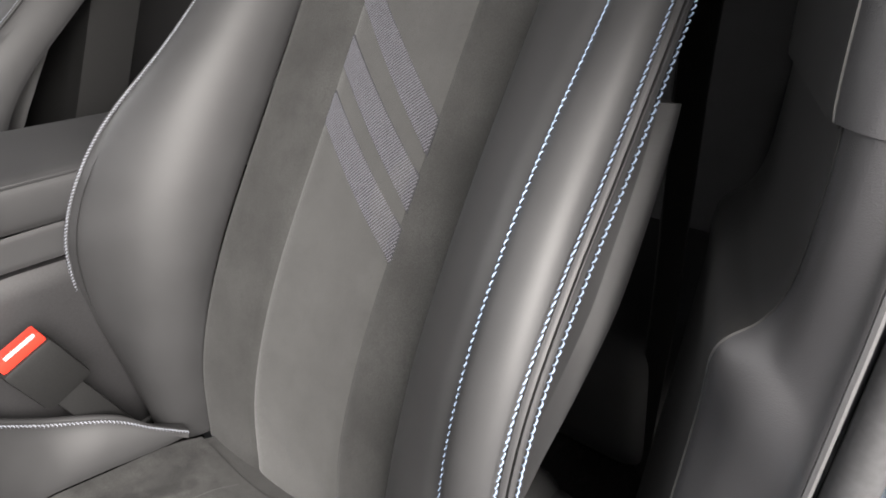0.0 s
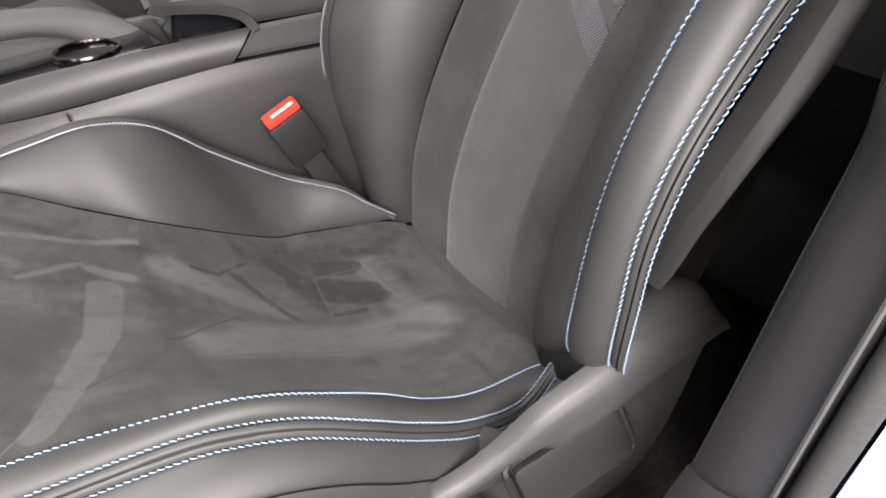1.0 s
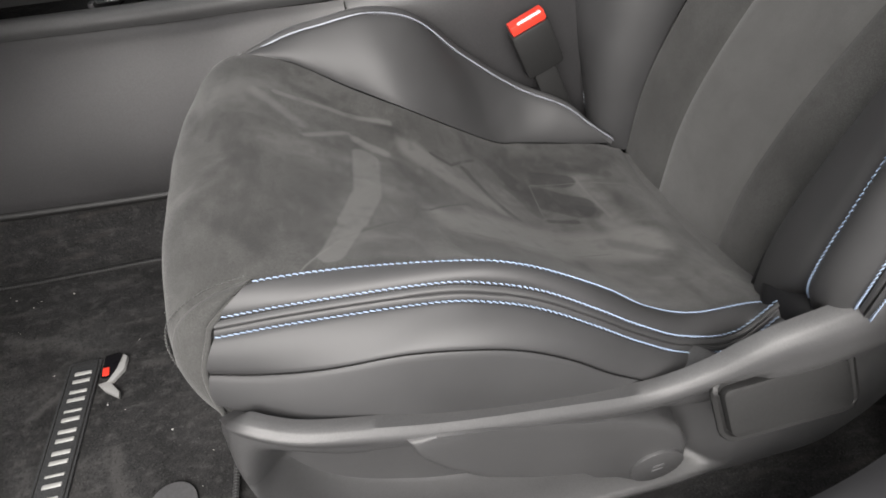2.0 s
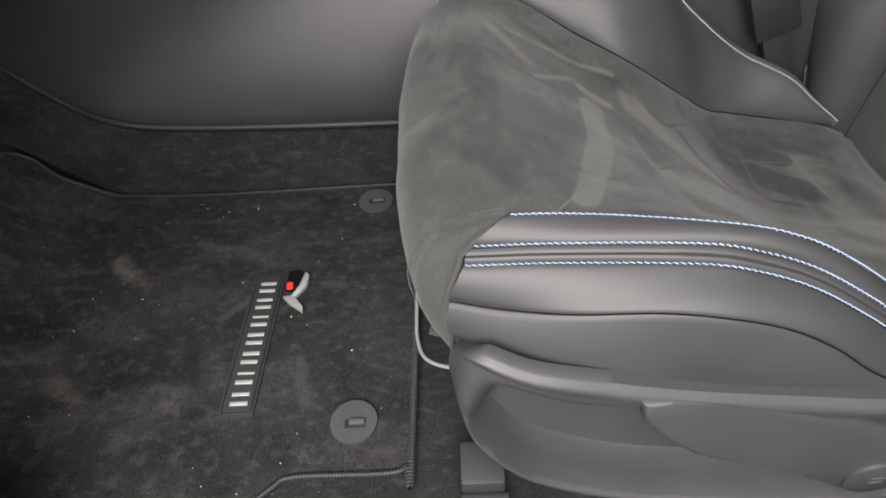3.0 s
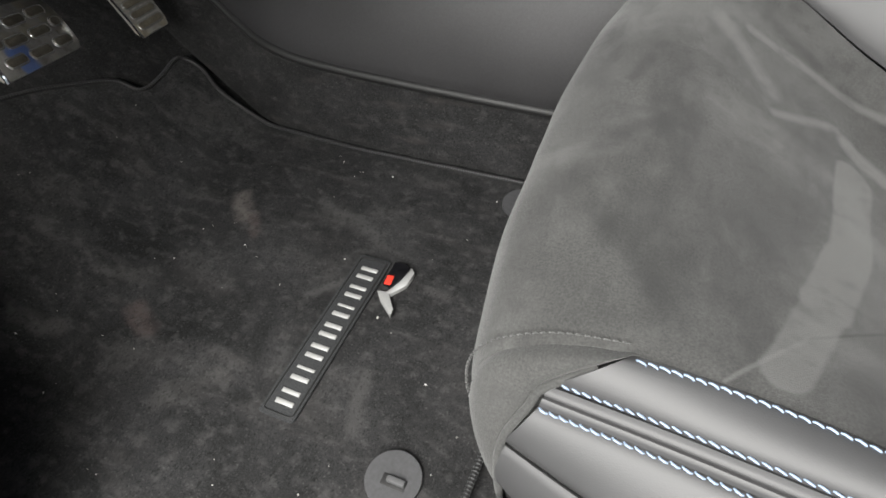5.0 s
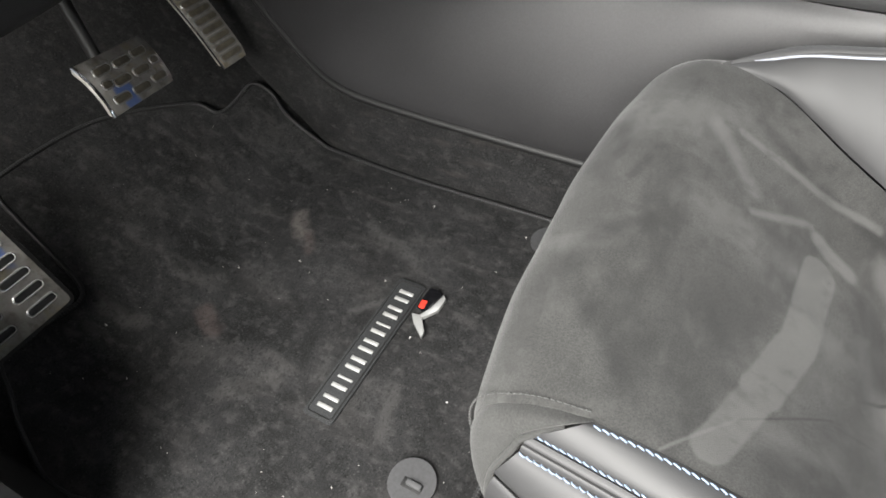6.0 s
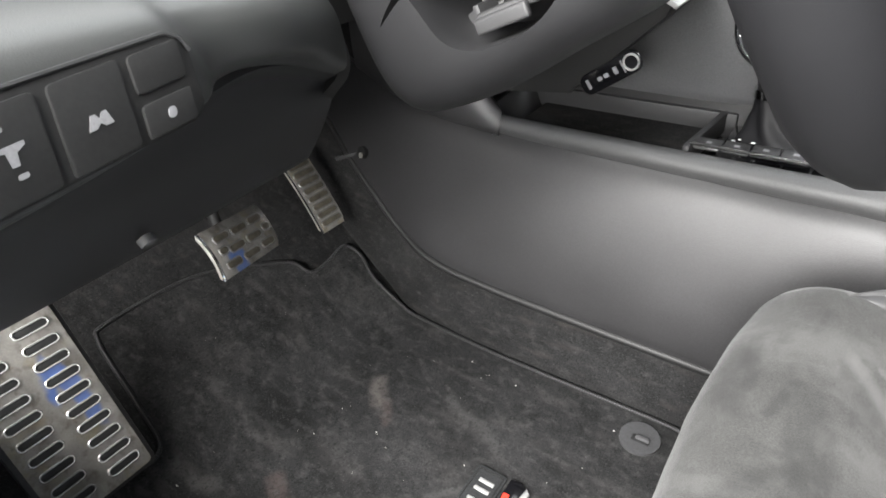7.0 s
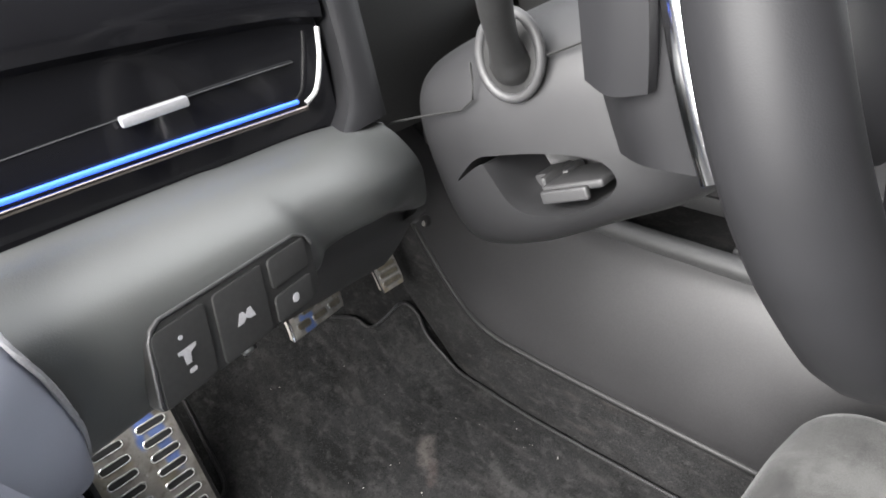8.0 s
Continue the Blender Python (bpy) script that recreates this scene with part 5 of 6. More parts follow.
for k in range(5):
    part("gear_mark", box((0.0045, 0.003, 0.001), (0.004 + 0.022 * k, 0.570, 0.3572 + 0.0016 * k), 0), PRINT, console)
    part("gear_mark", box((0.003, 0.002, 0.001), (0.010 + 0.022 * k, 0.577, 0.3572 + 0.0016 * k), 0), PRINT, console)
# armrest lid
def arm_row(x, z):
    return [(x, 0.452, z - 0.010), (x, 0.475, z - 0.002), (x, 0.56, z), (x, 0.645, z - 0.002), (x, 0.668, z - 0.012)]


arm = part("armrest_lid", loft_mesh([arm_row(0.518, 0.404), arm_row(0.505, 0.422), arm_row(0.475, 0.434), arm_row(0.430, 0.441), arm_row(0.405, 0.447), arm_row(0.415, 0.455), arm_row(0.47, 0.462), arm_row(0.60, 0.465), arm_row(0.75, 0.465), arm_row(0.90, 0.464)], (0, 0, 1), 0.012), LEATHER, console, "padded black leather armrest")
part("armrest_side", sheet(spline([(0.412, 0.456, 0.444), (0.47, 0.455, 0.430), (0.512, 0.454, 0.409), (0.56, 0.453, 0.405), (0.90, 0.45, 0.405)]), spline([(0.412, 0.455, 0.448), (0.47, 0.453, 0.454), (0.515, 0.452, 0.456), (0.56, 0.452, 0.457), (0.90, 0.450, 0.456)]), (0, -1, 0), 0.003, 0.003, 0.004), LEATHER, console)
part("armrest_core", box((0.36, 0.18, 0.05), (0.73, 0.56, 0.422), 0.01), GLOSS, console)
part("cubby_mouth", box((0.085, 0.182, 0.062), (0.470, 0.562, 0.402), 0.012, pose(0, 0, 0, 0, 12, 0), 3), GLOSS, console, "gloss black cubby front under the armrest")
part("bin", box((0.42, 0.180, 0.38), (0.715, 0.560, 0.20), 0.01), GLOSS, console)
part("bin_chrome", tube([(0.503, 0.49, 0.385), (0.503, 0.53, 0.388), (0.503, 0.56, 0.385)], 0.002, 6), CHROME, console)
bar_top = spline([(-0.25, 0.655, 0.62), (-0.10, 0.65, 0.54), (0.0, 0.648, 0.48), (0.10, 0.645, 0.44), (0.24, 0.642, 0.418), (0.32, 0.64, 0.410), (0.385, 0.636, 0.386), (0.425, 0.63, 0.350)])
bar_low = spline([(-0.25, 0.655, 0.37), (-0.10, 0.65, 0.37), (0.0, 0.648, 0.372), (0.10, 0.645, 0.378), (0.24, 0.642, 0.384), (0.29, 0.64, 0.381), (0.325, 0.638, 0.368), (0.340, 0.635, 0.350)])
part("grab_handle", sheet(bar_low, bar_top, (0, -1, 0.3), 0.008, 0.003, 0.006, 0.022), TRIM_GREY, console, "padded grab handle on the passenger side")
# gear lever
lever = thing("gear_lever", (0.05, 0.60, 0.36), "leather gear lever with chrome trim", "gear lever")


def boot_mesh():
    """A pleated leather gaiter, wide at the deck and narrow under the collar."""
    bm = bmesh.new()
    rings = []
    for k, (cx, z, rx, ry) in enumerate(((0.085, 0.352, 0.085, 0.044), (0.075, 0.358, 0.070, 0.040), (0.057, 0.368, 0.046, 0.034), (0.046, 0.380, 0.033, 0.028), (0.041, 0.392, 0.026, 0.024), (0.036, 0.402, 0.022, 0.021), (0.032, 0.410, 0.019, 0.018))):
        fold = 0.10 * math.sin(math.pi * min(1.0, (k + 0.5) / 6.5))
        rings.append([bm.verts.new((cx + rx * (1 + fold * math.cos(7 * a + 0.5 * k)) * math.cos(a), 0.60 + ry * (1 + fold * math.cos(7 * a + 0.5 * k)) * math.sin(a), z)) for a in np.linspace(0, 2 * math.pi, 57)[:-1]])
    for lo, hi in zip(rings, rings[1:]):
        for k in range(56):
            bm.faces.new((lo[k], lo[(k + 1) % 56], hi[(k + 1) % 56], hi[k]))
    bm.faces.new(rings[-1])
    return bm


part("boot", boot_mesh(), WHEEL, lever, "pleated black leather boot")
part("collar", tube([(0.032, 0.60, 0.408), (0.031, 0.60, 0.418)], 0.0215, 18), CHROME, lever, "chrome collar")
part("stem", tube([(0.030, 0.60, 0.416), (0.022, 0.60, 0.455)], [0.0165, 0.015], 14), BLACK, lever)
knob = part("knob", tube([(0.022, 0.60, 0.452), (0.016, 0.60, 0.468), (0.010, 0.60, 0.500), (0.008, 0.60, 0.530), (0.008, 0.60, 0.540)], [0.016, 0.025, 0.028, 0.024, 0.010], 18), LEATHER, lever)
part("knob_trim", tube(spline([(0.044, 0.586, 0.419), (0.040, 0.580, 0.436), (0.026, 0.575, 0.448), (0.006, 0.573, 0.454), (-0.012, 0.578, 0.472), (-0.018, 0.585, 0.500)], 5), [0.0075] * 5 + [0.0068] * 10 + [0.0055] * 11, 10), CHROME, knob, "chrome blade down the side of the knob")

# ---- dashboard ----
dash = thing("dashboard", (-0.25, 0.0, 0.46), "dark grey dashboard lower panel with a blue light strip", "dashboard")
rows = [
    [(-0.19, -0.152, 0.642), (-0.198, -0.05, 0.640), (-0.206, 0.05, 0.636), (-0.20, 0.105, 0.632)],
    [(-0.145, -0.152, 0.650), (-0.152, -0.05, 0.645), (-0.168, 0.05, 0.636), (-0.185, 0.115, 0.621)],
    [(-0.112, -0.152, 0.638), (-0.120, -0.05, 0.633), (-0.138, 0.05, 0.620), (-0.176, 0.128, 0.597)],
    [(-0.104, -0.152, 0.612), (-0.114, -0.05, 0.608), (-0.136, 0.05, 0.596), (-0.178, 0.135, 0.575)],
    [(-0.108, -0.152, 0.580), (-0.120, -0.05, 0.584), (-0.147, 0.05, 0.588), (-0.181, 0.138, 0.556)],
    [(-0.122, -0.152, 0.572), (-0.134, -0.05, 0.579), (-0.160, 0.05, 0.583), (-0.188, 0.138, 0.548)],
    [(-0.150, -0.152, 0.560), (-0.164, -0.05, 0.564), (-0.190, 0.05, 0.568), (-0.205, 0.137, 0.540)],
    [(-0.19, -0.152, 0.515), (-0.20, -0.05, 0.520), (-0.205, 0.05, 0.530), (-0.205, 0.136, 0.524)],
    [(-0.303, -0.152, 0.436), (-0.285, -0.05, 0.446), (-0.266, 0.05, 0.457), (-0.246, 0.133, 0.470)],
    [(-0.33, -0.152, 0.452), (-0.312, -0.05, 0.460), (-0.292, 0.05, 0.470), (-0.268, 0.13, 0.482)],
]
def crease(u, v, q):
    """The fold that runs down the panel beside the switches."""
    y0 = -0.017 + 0.42 * max(0.0, 0.648 - q[2])
    e = q[1] - y0
    return -0.0055 * math.exp(-(e / (0.007 if e < 0 else 0.034)) ** 2) * max(0.0, min(1.0, (0.641 - q[2]) / 0.016))


part("lower_panel", loft_mesh(rows[:6], (1, 0, 0.5), 0.008, 24, 6, crease), DASH, dash, "soft dark grey lower panel")
# underside over the knees: darker plastic stands in for its shade
part("shaded_underside", loft_mesh(rows[5:], (1, 0, -0.5), 0.008, 10, 5), PLASTIC, dash, "underside of the lower panel, its shade put into a darker plastic")
# small grey disc added for a bright reflection on the panel
clip = part("panel_glint", prism([(0.006 * math.cos(k * 0.3927), 0.006 * math.sin(k * 0.3927)) for k in range(16)], (-0.232, -0.017, 0.4855), (0.6, 0, 0.6), (0, 1, 0), -0.006, 0.002), PLASTIC_GREY, dash)
part("knee_liner", box((0.42, 0.36, 0.02), (-0.49, -0.01, 0.50), 0.004, pose(0, 0, 0, 0, 8, 0)), BLACK, dash)
# side of the dash, coloured black for the shade in the gap by the column
part("right_cheek", sheet(spline([(-0.198, 0.107, 0.637), (-0.183, 0.118, 0.612), (-0.178, 0.135, 0.575), (-0.182, 0.138, 0.55), (-0.206, 0.137, 0.525), (-0.243, 0.134, 0.472)]), spline([(-0.30, 0.15, 0.64), (-0.30, 0.16, 0.61), (-0.30, 0.17, 0.575), (-0.30, 0.172, 0.55), (-0.30, 0.17, 0.525), (-0.30, 0.168, 0.497)]), (1, 0.8, 0), 0.004, 0.0, 0.003, 0.01), BLACK, dash)


# switch panel set in the lower panel
def switch_panel():
    ax = Vector((-0.0125, 0.087, -0.002)).normalized()
    ay = Vector((-0.012, -0.002, 0.040)).normalized()
    ay = (ay - ax * ay.dot(ax)).normalized()
    az = ax.cross(ay)
    o = Vector((-0.1110, -0.066, 0.606)) - ax * 0.0034 - ay * 0.0023

    def slant(outline, a=0.0, b=0.0):
        """The panel is longer at its lower edge, which leans towards the door."""
        return [(1.13 * (p + a) + 0.22 * (q + b), (q + b) * (0.82 if q + b < 0 else 1.0) + 0.04 * (p + a)) for p, q in outline]

    bez = part("switch_panel", prism(slant([(0.93 * a, 0.93 * b) for a, b in [(-0.037, -0.0215), (0.044, -0.021), (0.049, -0.020), (0.052, -0.014), (0.051, 0.010), (0.048, 0.017), (0.041, 0.0215), (-0.034, 0.0225), (-0.038, 0.020), (-0.0405, 0.015), (-0.0415, -0.017), (-0.040, -0.0205)]]), o - az * 0.006, ax, ay, 0.0102, 0.002), BLACK, dash)
    part("bright_rim", tube([o + ax * a + ay * b + az * 0.0043 for a, b in slant(((0.0475, 0.010), (0.0445, 0.016), (0.038, 0.0195), (-0.0315, 0.0208), (-0.0350, 0.0185), (-0.0372, 0.014), (-0.0382, -0.015)))], 0.0010, 6), PLASTIC, bez)
    specs = ((-0.0265, -0.001, 0.028, 0.040), (0.0045, -0.001, 0.030, 0.040), (0.034, 0.0095, 0.026, 0.018), (0.034, -0.0115, 0.026, 0.019))
    for a, b, w, h in [tuple(0.93 * x for x in q) for q in specs]:
        part("switch_key", prism(slant(rounded(w - 0.002, h - 0.002, 0.002, 3), a, b), o + az * 0.0036, ax, ay, 0.002, 0.0008), BLACK, bez)

    def mark(outline, a, b):
        part("pale_symbol", prism(slant([(0.85 * p, 0.85 * q) for p, q in outline], 0.93 * a, 0.93 * b), o + az * 0.0057, ax, ay, 0.0003), PRINT_DIM, bez)

    mark(rounded(0.0022, 0.0022, 0.0009, 3), -0.0275, 0.0098)
    mark([(-0.0012, -0.0055), (0.0015, -0.0055), (0.0018, 0.0), (0.0052, 0.0018), (0.0052, 0.0034), (-0.0042, 0.0034), (-0.0040, 0.0016), (-0.0020, 0.001)], -0.0265, 0.001)
    mark(rounded(0.0038, 0.0026, 0.0008, 3), -0.0252, -0.0085)
    mark([(-0.0055, -0.0032), (-0.002, -0.0032), (0.0, -0.001), (0.002, -0.0032), (0.0055, -0.0032), (0.0035, 0.0035), (0.0015, 0.0035), (0.0, 0.0012), (-0.0015, 0.0035), (-0.0035, 0.0035)], 0.0045, -0.001)
    mark(rounded(0.0042, 0.0062, 0.002, 3), 0.034, -0.0115)


switch_panel()
# carried down below the strip as a black band for the shade there
part("gloss_trim", sheet(spline([(-0.196, -0.17, 0.636), (-0.199, -0.05, 0.634), (-0.207, 0.05, 0.631), (-0.206, 0.085, 0.628)]), spline([(-0.215, -0.17, 0.715), (-0.218, -0.05, 0.712), (-0.225, 0.05, 0.708), (-0.222, 0.09, 0.702)]), (1, 0, 0.2), 0.0, 0.001, 0.003, 0.02), GLOSS, dash, "gloss black trim band")
part("light_strip", tube(spline([(-0.196, -0.152, 0.662), (-0.199, -0.05, 0.661), (-0.205, 0.053, 0.658)]), 0.0016, 8), BLUE_LIGHT, dash, "glowing blue ambient light strip")
part("chrome_strip", tube(spline([(-0.193, -0.152, 0.6575), (-0.198, -0.05, 0.656), (-0.206, 0.06, 0.652)]), 0.0019, 8), DARK_CHROME, dash, "thin bright metal strip")
part("chrome_end", tube(spline([(-0.206, 0.060, 0.655), (-0.206, 0.070, 0.662), (-0.208, 0.078, 0.68), (-0.212, 0.083, 0.698)]), 0.0017, 8), SILVER, dash)
part("vent_blade", tube(spline([(-0.208, -0.17, 0.673), (-0.21, -0.10, 0.677), (-0.213, -0.03, 0.679), (-0.218, 0.062, 0.680)]), 0.003, 8, flat=0.4), GLOSS, dash)
part("vent_tab", box((0.006, 0.038, 0.006), (-0.205, -0.036, 0.6785), 0.002, pose(0, 0, 0, 2, 0, 0)), PRINT_DIM, dash)
part("upper_panel", sheet(spline([(-0.205, -0.17, 0.716), (-0.208, -0.05, 0.714), (-0.214, 0.05, 0.709), (-0.212, 0.09, 0.704)]), spline([(-0.26, -0.17, 0.80), (-0.26, -0.05, 0.80), (-0.27, 0.05, 0.80), (-0.27, 0.09, 0.80)]), (1, 0, 0.3), 0.008, 0.002, 0.004, 0.02), GLOSS, dash)
part("display_hood", sheet(spline([(-0.186, 0.070, 0.632), (-0.196, 0.088, 0.650), (-0.205, 0.094, 0.68), (-0.215, 0.096, 0.72), (-0.225, 0.098, 0.78)]), spline([(-0.194, 0.119, 0.632), (-0.198, 0.119, 0.650), (-0.205, 0.120, 0.68), (-0.215, 0.122, 0.72), (-0.225, 0.124, 0.78)]), (1, 0, 0), 0.003, 0.001, 0.003, 0.03), WHEEL, dash)
part("dash_top", box((0.60, 1.42, 0.03), (-0.54, 0.53, 0.80), 0.012), PLASTIC, dash)
part("dash_core", box((0.42, 0.40, 0.28), (-0.60, 0.33, 0.655), 0.01), BLACK, dash)
part("passenger_panel", box((0.35, 0.62, 0.36), (-0.52, 0.98, 0.62), 0.03, segments=3), PLASTIC_SOFT, dash)
stack = part("centre_fascia", prism([(-0.062, 0.535), (-0.078, 0.506), (-0.185, 0.408), (-0.33, 0.392), (-0.36, 0.66), (-0.10, 0.66)], (0, 0.665, 0), (1, 0, 0), (0, 0, 1), 0.155, 0.006), BLACK, dash)
part("climate_panel", box((0.034, 0.14, 0.006), (-0.078, 0.570, 0.529), 0.002, pose(0, 0, 0, 0, 30, 0)), SILVER, stack, "silver climate key strip")
for k in range(5):
    part("climate_mark", box((0.010, 0.008, 0.002), (-0.0765, 0.520 + 0.024 * k, 0.532), 0.0005, pose(0, 0, 0, 0, 30, 0)), PRINT, stack)
sock = part("socket_panel", prism(rounded(0.080, 0.026, 0.010), (-0.132, 0.5095, 0.442), (0.83, 0, 0.56), (-0.56, 0, 0.83), 0.003, 0.001), GLOSS, stack)
for a, w, h in ((-0.030, 0.004, 0.012), (-0.014, 0.006, 0.005), (-0.005, 0.006, 0.005), (0.008, 0.005, 0.009), (0.018, 0.002, 0.016)):
    part("socket_mark", prism(rounded(w, h, 0.001, 3), (-0.132 + a * 0.83, 0.5062, 0.442 + a * 0.56), (0.83, 0, 0.56), (-0.56, 0, 0.83), 0.0006), PRINT_DIM, sock)
part("socket_ring", tube([(-0.132 + 0.029 * 0.83 + 0.009 * math.cos(k * 0.3927), 0.506, 0.442 + 0.029 * 0.56 + 0.009 * math.sin(k * 0.3927)) for k in range(16)], 0.0014, 6, True), SILVER, sock)

# end of the dashboard towards the door: grey curved trim with a bright lip
end_a = spline([(-0.17, -0.160, 0.72), (-0.125, -0.153, 0.675), (-0.10, -0.149, 0.650), (-0.098, -0.144, 0.628), (-0.098, -0.142, 0.604), (-0.104, -0.144, 0.584)])
end_b = spline([(-0.13, -0.205, 0.72), (-0.085, -0.20, 0.67), (-0.065, -0.195, 0.635), (-0.065, -0.188, 0.612), (-0.073, -0.176, 0.592), (-0.093, -0.160, 0.580)])
cap = tagged(part("dash_end_trim", sheet(end_a, end_b, (1, 0, 0.4), 0.006, 0.0, 0.003, 0.02), BLUEGREY), "bluish grey curved trim at the dashboard end", "trim", kind="structure")
part("bright_lip", tube(end_a + np.array([0.002, 0.0, 0.002]), 0.0014, 6), PRINT_DIM, cap)
part("lower_fold", sheet(end_b * 0.55 + end_a * 0.45 + np.array([0.009, 0, 0.0]), end_b + np.array([0.012, -0.006, -0.004]), (1, 0, 0.4), 0.006, 0.0, 0.003, 0.006), BLUEGREY, cap)

# ---- steering column and wheel ----
WC = Vector((0.073, 0.222, 0.690))
WN = Vector((math.cos(0.40), 0, math.sin(0.40)))
WU = Vector((-math.sin(0.40), 0, math.cos(0.40)))
column = thing("steering_column", (-0.10, 0.215, 0.5), "dark grey plastic steering column shroud with a stalk", "steering column")


def build_shroud():
    stations = [(-0.282, 0.058, 0.062, -0.006), (-0.272, 0.074, 0.074, -0.004), (-0.250, 0.087, 0.080, -0.003), (-0.20, 0.094, 0.081, -0.001), (-0.14, 0.094, 0.076, 0.004), (-0.09, 0.090, 0.070, 0.006), (-0.055, 0.082, 0.060, 0.010), (-0.042, 0.072, 0.052, 0.010)]
    nth = 120
    lines = []
    for d, hw, hh, dz in stations:
        ring, fine = [], []
        for k in range(601):
            a = 2 * math.pi * (k / 600 - 0.0)
            co, si = math.cos(a), math.sin(a)
            e = 2 / 3.4
            fine.append((hw * math.copysign(abs(co) ** e, co), hh * math.copysign(abs(si) ** e, si)))
        fine = np.array(fine)
        run = np.concatenate([[0], np.cumsum(np.linalg.norm(np.diff(fine, axis=0), axis=1))])
        for s in np.linspace(0, run[-1], nth + 1):
            y, z = np.interp(s, run, fine[:, 0]), np.interp(s, run, fine[:, 1])
            q = WC + WN * d + WU * (z + dz)
            ring.append((q.x, q.y + y, q.z))
        lines.append(ring)
    g = np.array([spline([lines[i][k] for i in range(len(stations))], 6) for k in range(nth + 1)])
    ds = [float((Vector(g[0, j]) - WC).dot(WN)) for j in range(g.shape[1])]
    half = range(nth // 4 + 2, 3 * nth // 4 - 1)

    def surface(i, j):
        i0, j0 = min(int(i), nth - 1), min(int(j), g.shape[1] - 2)
        a, b = i - i0, j - j0
        return (g[i0, j0] * (1 - a) + g[i0 + 1, j0] * a) * (1 - b) + (g[i0, j0 + 1] * (1 - a) + g[i0 + 1, j0 + 1] * a) * b

    def index(d, u):
        """Where the place d along the column and u up lies on the door side of the shroud."""
        j = float(np.interp(d, ds, np.arange(len(ds))))
        up = [float((Vector(surface(i, j)) - WC).dot(WU)) for i in half]
        return float(np.interp(-u, [-x for x in up], list(half))), j

    # recess for the adjusting lever
    # its lower lip dips from a hump towards the dashboard into a wide mouth
    mouth = smooth_loop([(-0.238, -0.012), (-0.209, -0.003), (-0.203, -0.009), (-0.194, -0.034), (-0.180, -0.045), (-0.158, -0.048), (-0.138, -0.046), (-0.118, -0.037), (-0.112, -0.027), (-0.120, -0.015), (-0.150, -0.005), (-0.190, 0.001), (-0.212, 0.001)], 5)
    loop = [index(d, u) for d, u in mouth]
    pts = [Vector(q) for q in loop]
    edges = [(k, (k + 1) % len(loop)) for k in range(len(loop))]
    for i in range(nth + 1):
        for j in range(g.shape[1]):
            if not inside(i, j, loop) and min((i - p) ** 2 + (j - q) ** 2 for p, q in loop) > 0.12:
                pts.append(Vector((i, j)))
    v, e, f = delaunay_2d_cdt(pts, edges, [], 0, 1e-5)[:3]
    bm = bmesh.new()
    verts = [bm.verts.new(surface(q.x, q.y)) for q in v]
    for t in f:
        c = sum((v[k] for k in t), Vector((0, 0))) / len(t)
        if not inside(c.x, c.y, loop):
            bm.faces.new([verts[k] for k in t])
    rim = [min(range(len(v)), key=lambda m: (v[m] - Vector(p)).length) for p in loop]
    prev = [verts[k] for k in rim]
    mid = sum((Vector(p.co) for p in prev), Vector()) / len(prev)
    for deep, inset in ((0.0015, 0.995), (0.005, 0.975), (0.014, 0.965), (0.042, 0.955), (0.058, 0.93), (0.062, 0.7)):
        ring = [bm.verts.new((mid.x + (verts[k].co.x - mid.x) * inset, verts[k].co.y + deep, mid.z + (verts[k].co.z - mid.z) * inset)) for k in rim]
        for k in range(len(ring)):
            bm.faces.new((prev[k], prev[(k + 1) % len(ring)], ring[(k + 1) % len(ring)], ring[k]))
        prev = ring
    bm.faces.new(prev)
    bmesh.ops.remove_doubles(bm, verts=bm.verts[:], dist=1e-5)
    for end in (0, g.shape[1] - 1):
        loose = [bm.verts.new(q) for q in g[:-1, end]]
        bm.faces.new(loose)
    return bm


part("shroud", build_shroud(), SHROUD, column, "dark grey plastic shroud")


def on_column(d, y, u):
    q = WC + WN * d + WU * u
    return Vector((q.x, y, q.z))


part("shroud_seam", tube([on_column(d, 0.1268, u) for d, u in ((-0.285, 0.044), (-0.24, 0.040), (-0.205, 0.036), (-0.192, 0.040), (-0.187, 0.052), (-0.184, 0.062))], 0.0009, 5), BLACK, column)
part("shroud_seam", tube([on_column(d, 0.1268, 0.050) for d in np.linspace(-0.13, -0.07, 6)], 0.0009, 5), BLACK, column)
tilt = pose(0, 0, 0, 0, -22, 0)
lev = part("adjust_lever", box((0.046, 0.040, 0.006), (-0.053, 0.160, 0.602), 0.0025, tilt, 3), PLASTIC, column, "dark plastic column release lever")
part("lever_lip", box((0.036, 0.005, 0.009), (-0.056, 0.1385, 0.5965), 0.002, tilt, 3), PLASTIC, lev)
part("lever_rib", box((0.005, 0.036, 0.010), (-0.076, 0.162, 0.596), 0.002, tilt, 2), PLASTIC, lev)
part("lever_root", box((0.030, 0.024, 0.012), (-0.082, 0.176, 0.590), 0.004, tilt, 2), PLASTIC, lev)
sc = on_column(-0.152, 0.126, 0.057)
part("stalk_socket", tube([sc + Vector((0.022 * math.cos(k * 0.2618), -0.001, 0.025 * math.sin(k * 0.2618))) for k in range(24)], 0.0032, 8, True, up=(0, 1, 0)), PLASTIC, column)
part("stalk_boot", prism([(0.021 * math.cos(k * 0.2618), 0.024 * math.sin(k * 0.2618)) for k in range(24)], sc + Vector((0, 0.004, 0)), (1, 0, 0), (0, 0, 1), 0.0055, 0.003), BLACK, column)
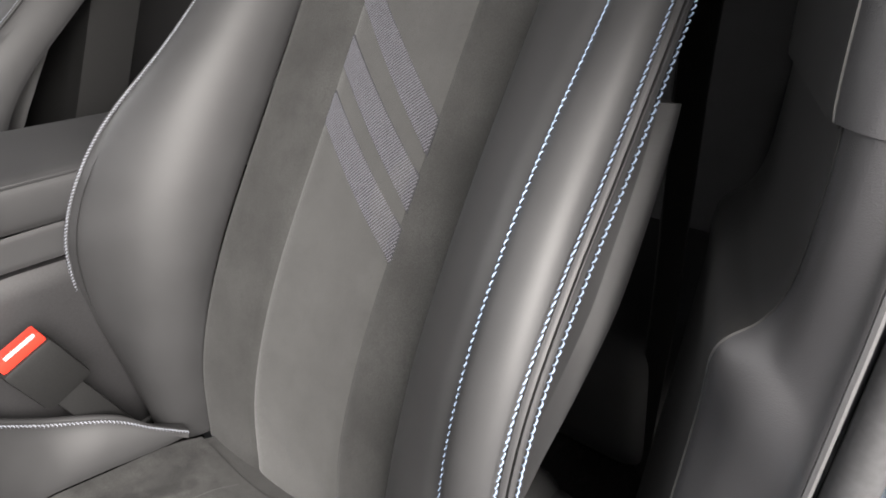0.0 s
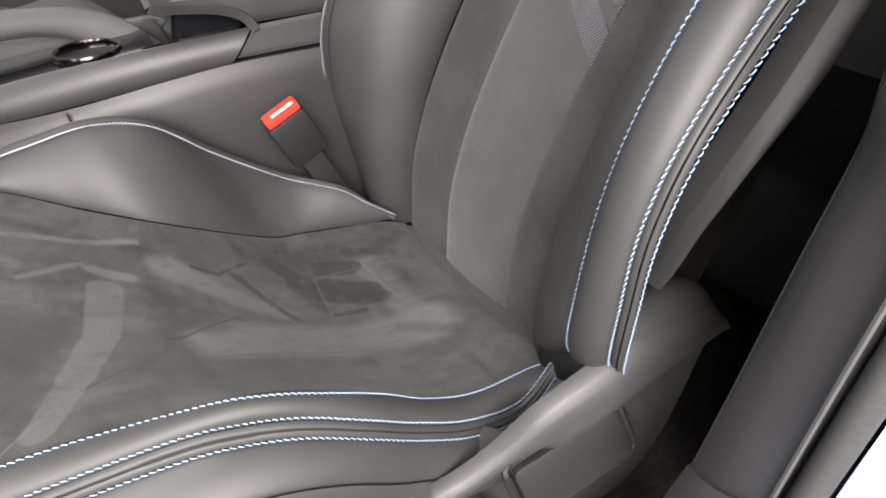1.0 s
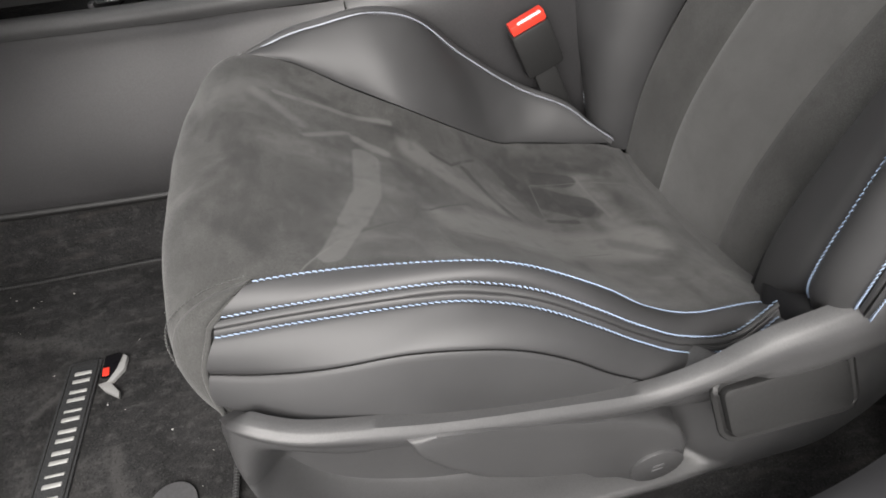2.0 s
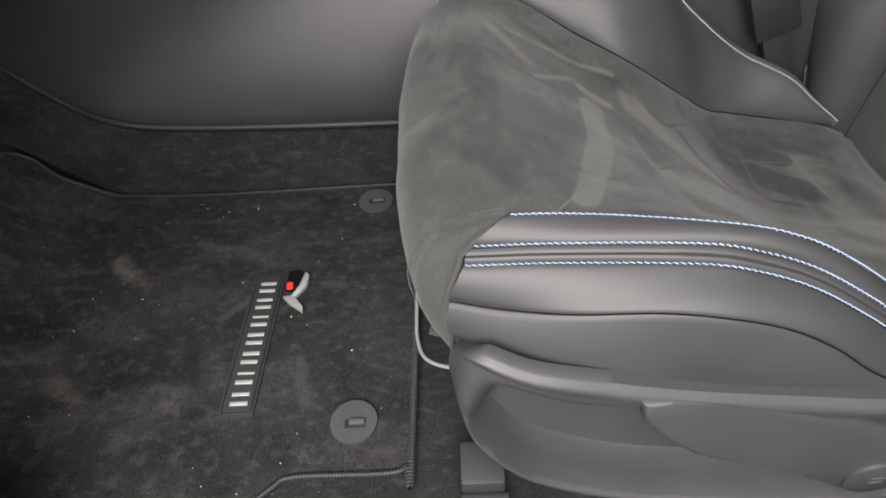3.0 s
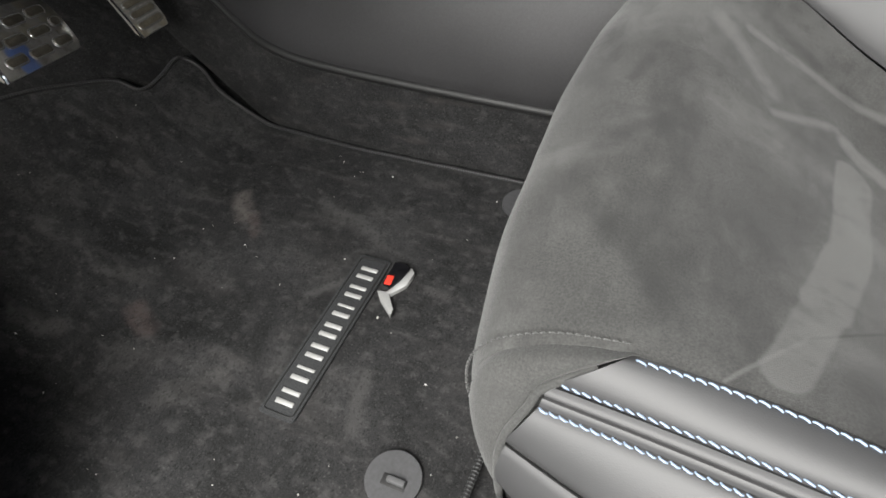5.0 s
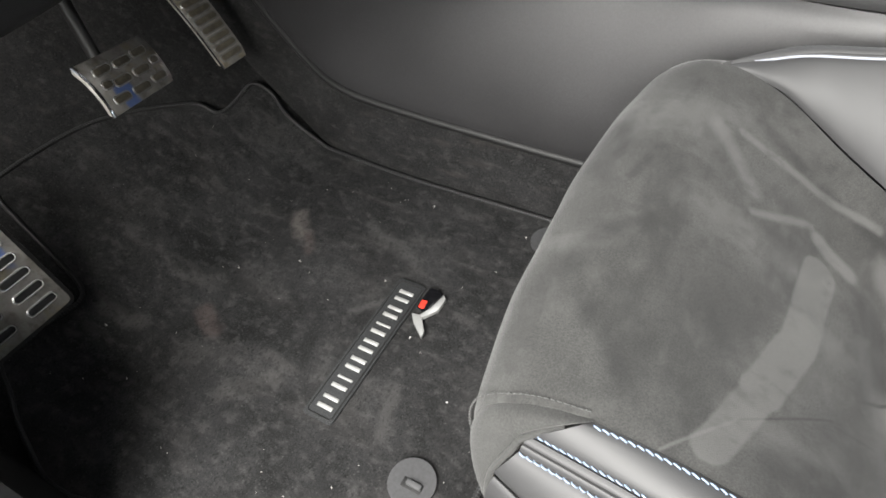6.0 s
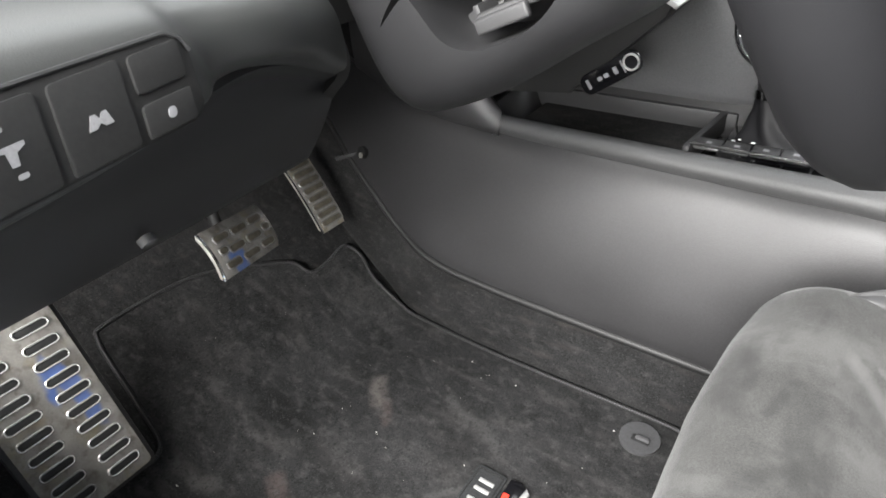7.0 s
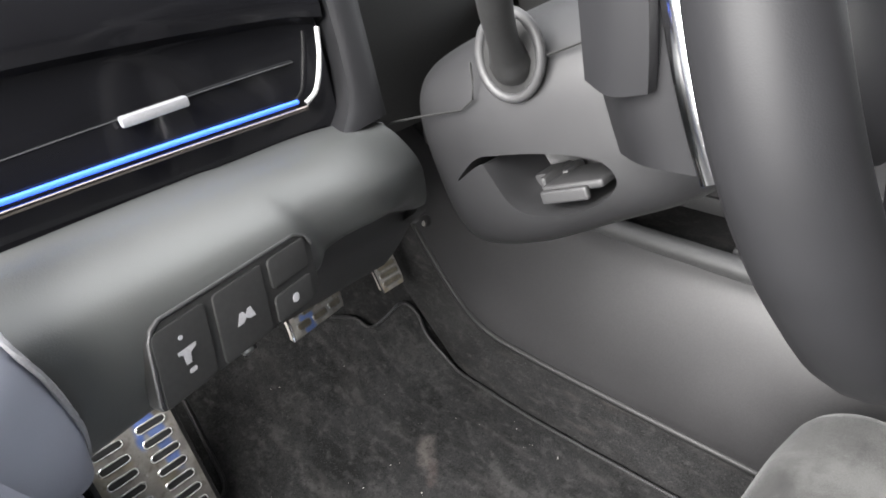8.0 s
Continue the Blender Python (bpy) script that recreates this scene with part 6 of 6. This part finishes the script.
part("stalk", tube(spline([sc + Vector((0.002, 0.0, -0.006)), sc + Vector((0.006, -0.012, 0.006)), sc + Vector((0.014, -0.030, 0.028)), sc + Vector((0.022, -0.046, 0.050)), sc + Vector((0.032, -0.070, 0.085)), sc + Vector((0.038, -0.085, 0.110))], 4), [0.0125] * 3 + [0.0100] * 2 + [0.0088] * 4 + [0.0092] * 4 + [0.0105] * 4 + [0.0105] * 4, 14), BLACK, column, "black indicator stalk")

wheel = thing("steering_wheel", (0.07, 0.215, 0.52), "black leather steering wheel with dark chrome spoke trim", "steering wheel")


def wheel_at(angle, r, d=0.0):
    """A place in the wheel: angle 0 to the passenger side, 90 up."""
    a = radians(angle)
    return WC + r * (math.cos(a) * Vector((0, 1, 0)) + math.sin(a) * WU) + WN * d


bm = bmesh.new()
rim_pts = [wheel_at(k * 3.75, 0.1615) for k in range(96)]
sweep(bm, rim_pts, [0.0240 + 0.0015 * max(0.0, math.cos(radians(4 * (k * 3.75 - 45)))) ** 4 for k in range(96)], 16, True, 1.0, WN)
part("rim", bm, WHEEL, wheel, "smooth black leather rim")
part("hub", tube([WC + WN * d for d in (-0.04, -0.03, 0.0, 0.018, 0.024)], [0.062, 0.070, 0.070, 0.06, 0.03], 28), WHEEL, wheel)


def spoke(angle, w0, w1):
    a = radians(angle)
    t = (math.cos(a) * Vector((0, 1, 0)) + math.sin(a) * WU)
    s = WN.cross(t)
    bm = bmesh.new()
    g = np.array([[tuple(WC + t * (0.055 + 0.100 * i / 9) + s * (w0 + (w1 - w0) * i / 9) * (j / 6 - 0.5) + WN * (0.010 - 0.020 * (i / 9) - 0.004 * (2 * j / 6 - 1) ** 2)) for j in range(7)] for i in range(10)])
    nn = np.tile(np.array(WN), (10, 7, 1))
    return grid_mesh(g, 0.022, nn)


for angle, w0, w1 in ((-6, 0.075, 0.055), (250, 0.034, 0.030), (290, 0.034, 0.030)):
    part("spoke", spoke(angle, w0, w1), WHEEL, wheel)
trim = [Vector((0.046, 0.088, 0.652)), Vector((0.036, 0.090, 0.672)), Vector((0.026, 0.092, 0.695)), Vector((0.016, 0.094, 0.724)), Vector((0.006, 0.096, 0.755))]
part("spoke_trim", tube(spline(trim), 0.0028, 8, flat=2.2), CHROME, wheel, "bright spoke trim")
back = [[q + Vector((-0.004, 0.004, 0)) for q in trim], [q + Vector((-0.035, 0.010, -0.004)) for q in trim], [q + Vector((-0.060, 0.035, -0.012)) for q in trim]]
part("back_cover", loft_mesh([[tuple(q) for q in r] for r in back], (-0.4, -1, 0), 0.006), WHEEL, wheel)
part("switch_pod", box((0.03, 0.05, 0.05), wheel_at(180, 0.10, -0.012), 0.008, pose(0, 0, 0, 0, -21, 0), 3), PLASTIC, wheel)
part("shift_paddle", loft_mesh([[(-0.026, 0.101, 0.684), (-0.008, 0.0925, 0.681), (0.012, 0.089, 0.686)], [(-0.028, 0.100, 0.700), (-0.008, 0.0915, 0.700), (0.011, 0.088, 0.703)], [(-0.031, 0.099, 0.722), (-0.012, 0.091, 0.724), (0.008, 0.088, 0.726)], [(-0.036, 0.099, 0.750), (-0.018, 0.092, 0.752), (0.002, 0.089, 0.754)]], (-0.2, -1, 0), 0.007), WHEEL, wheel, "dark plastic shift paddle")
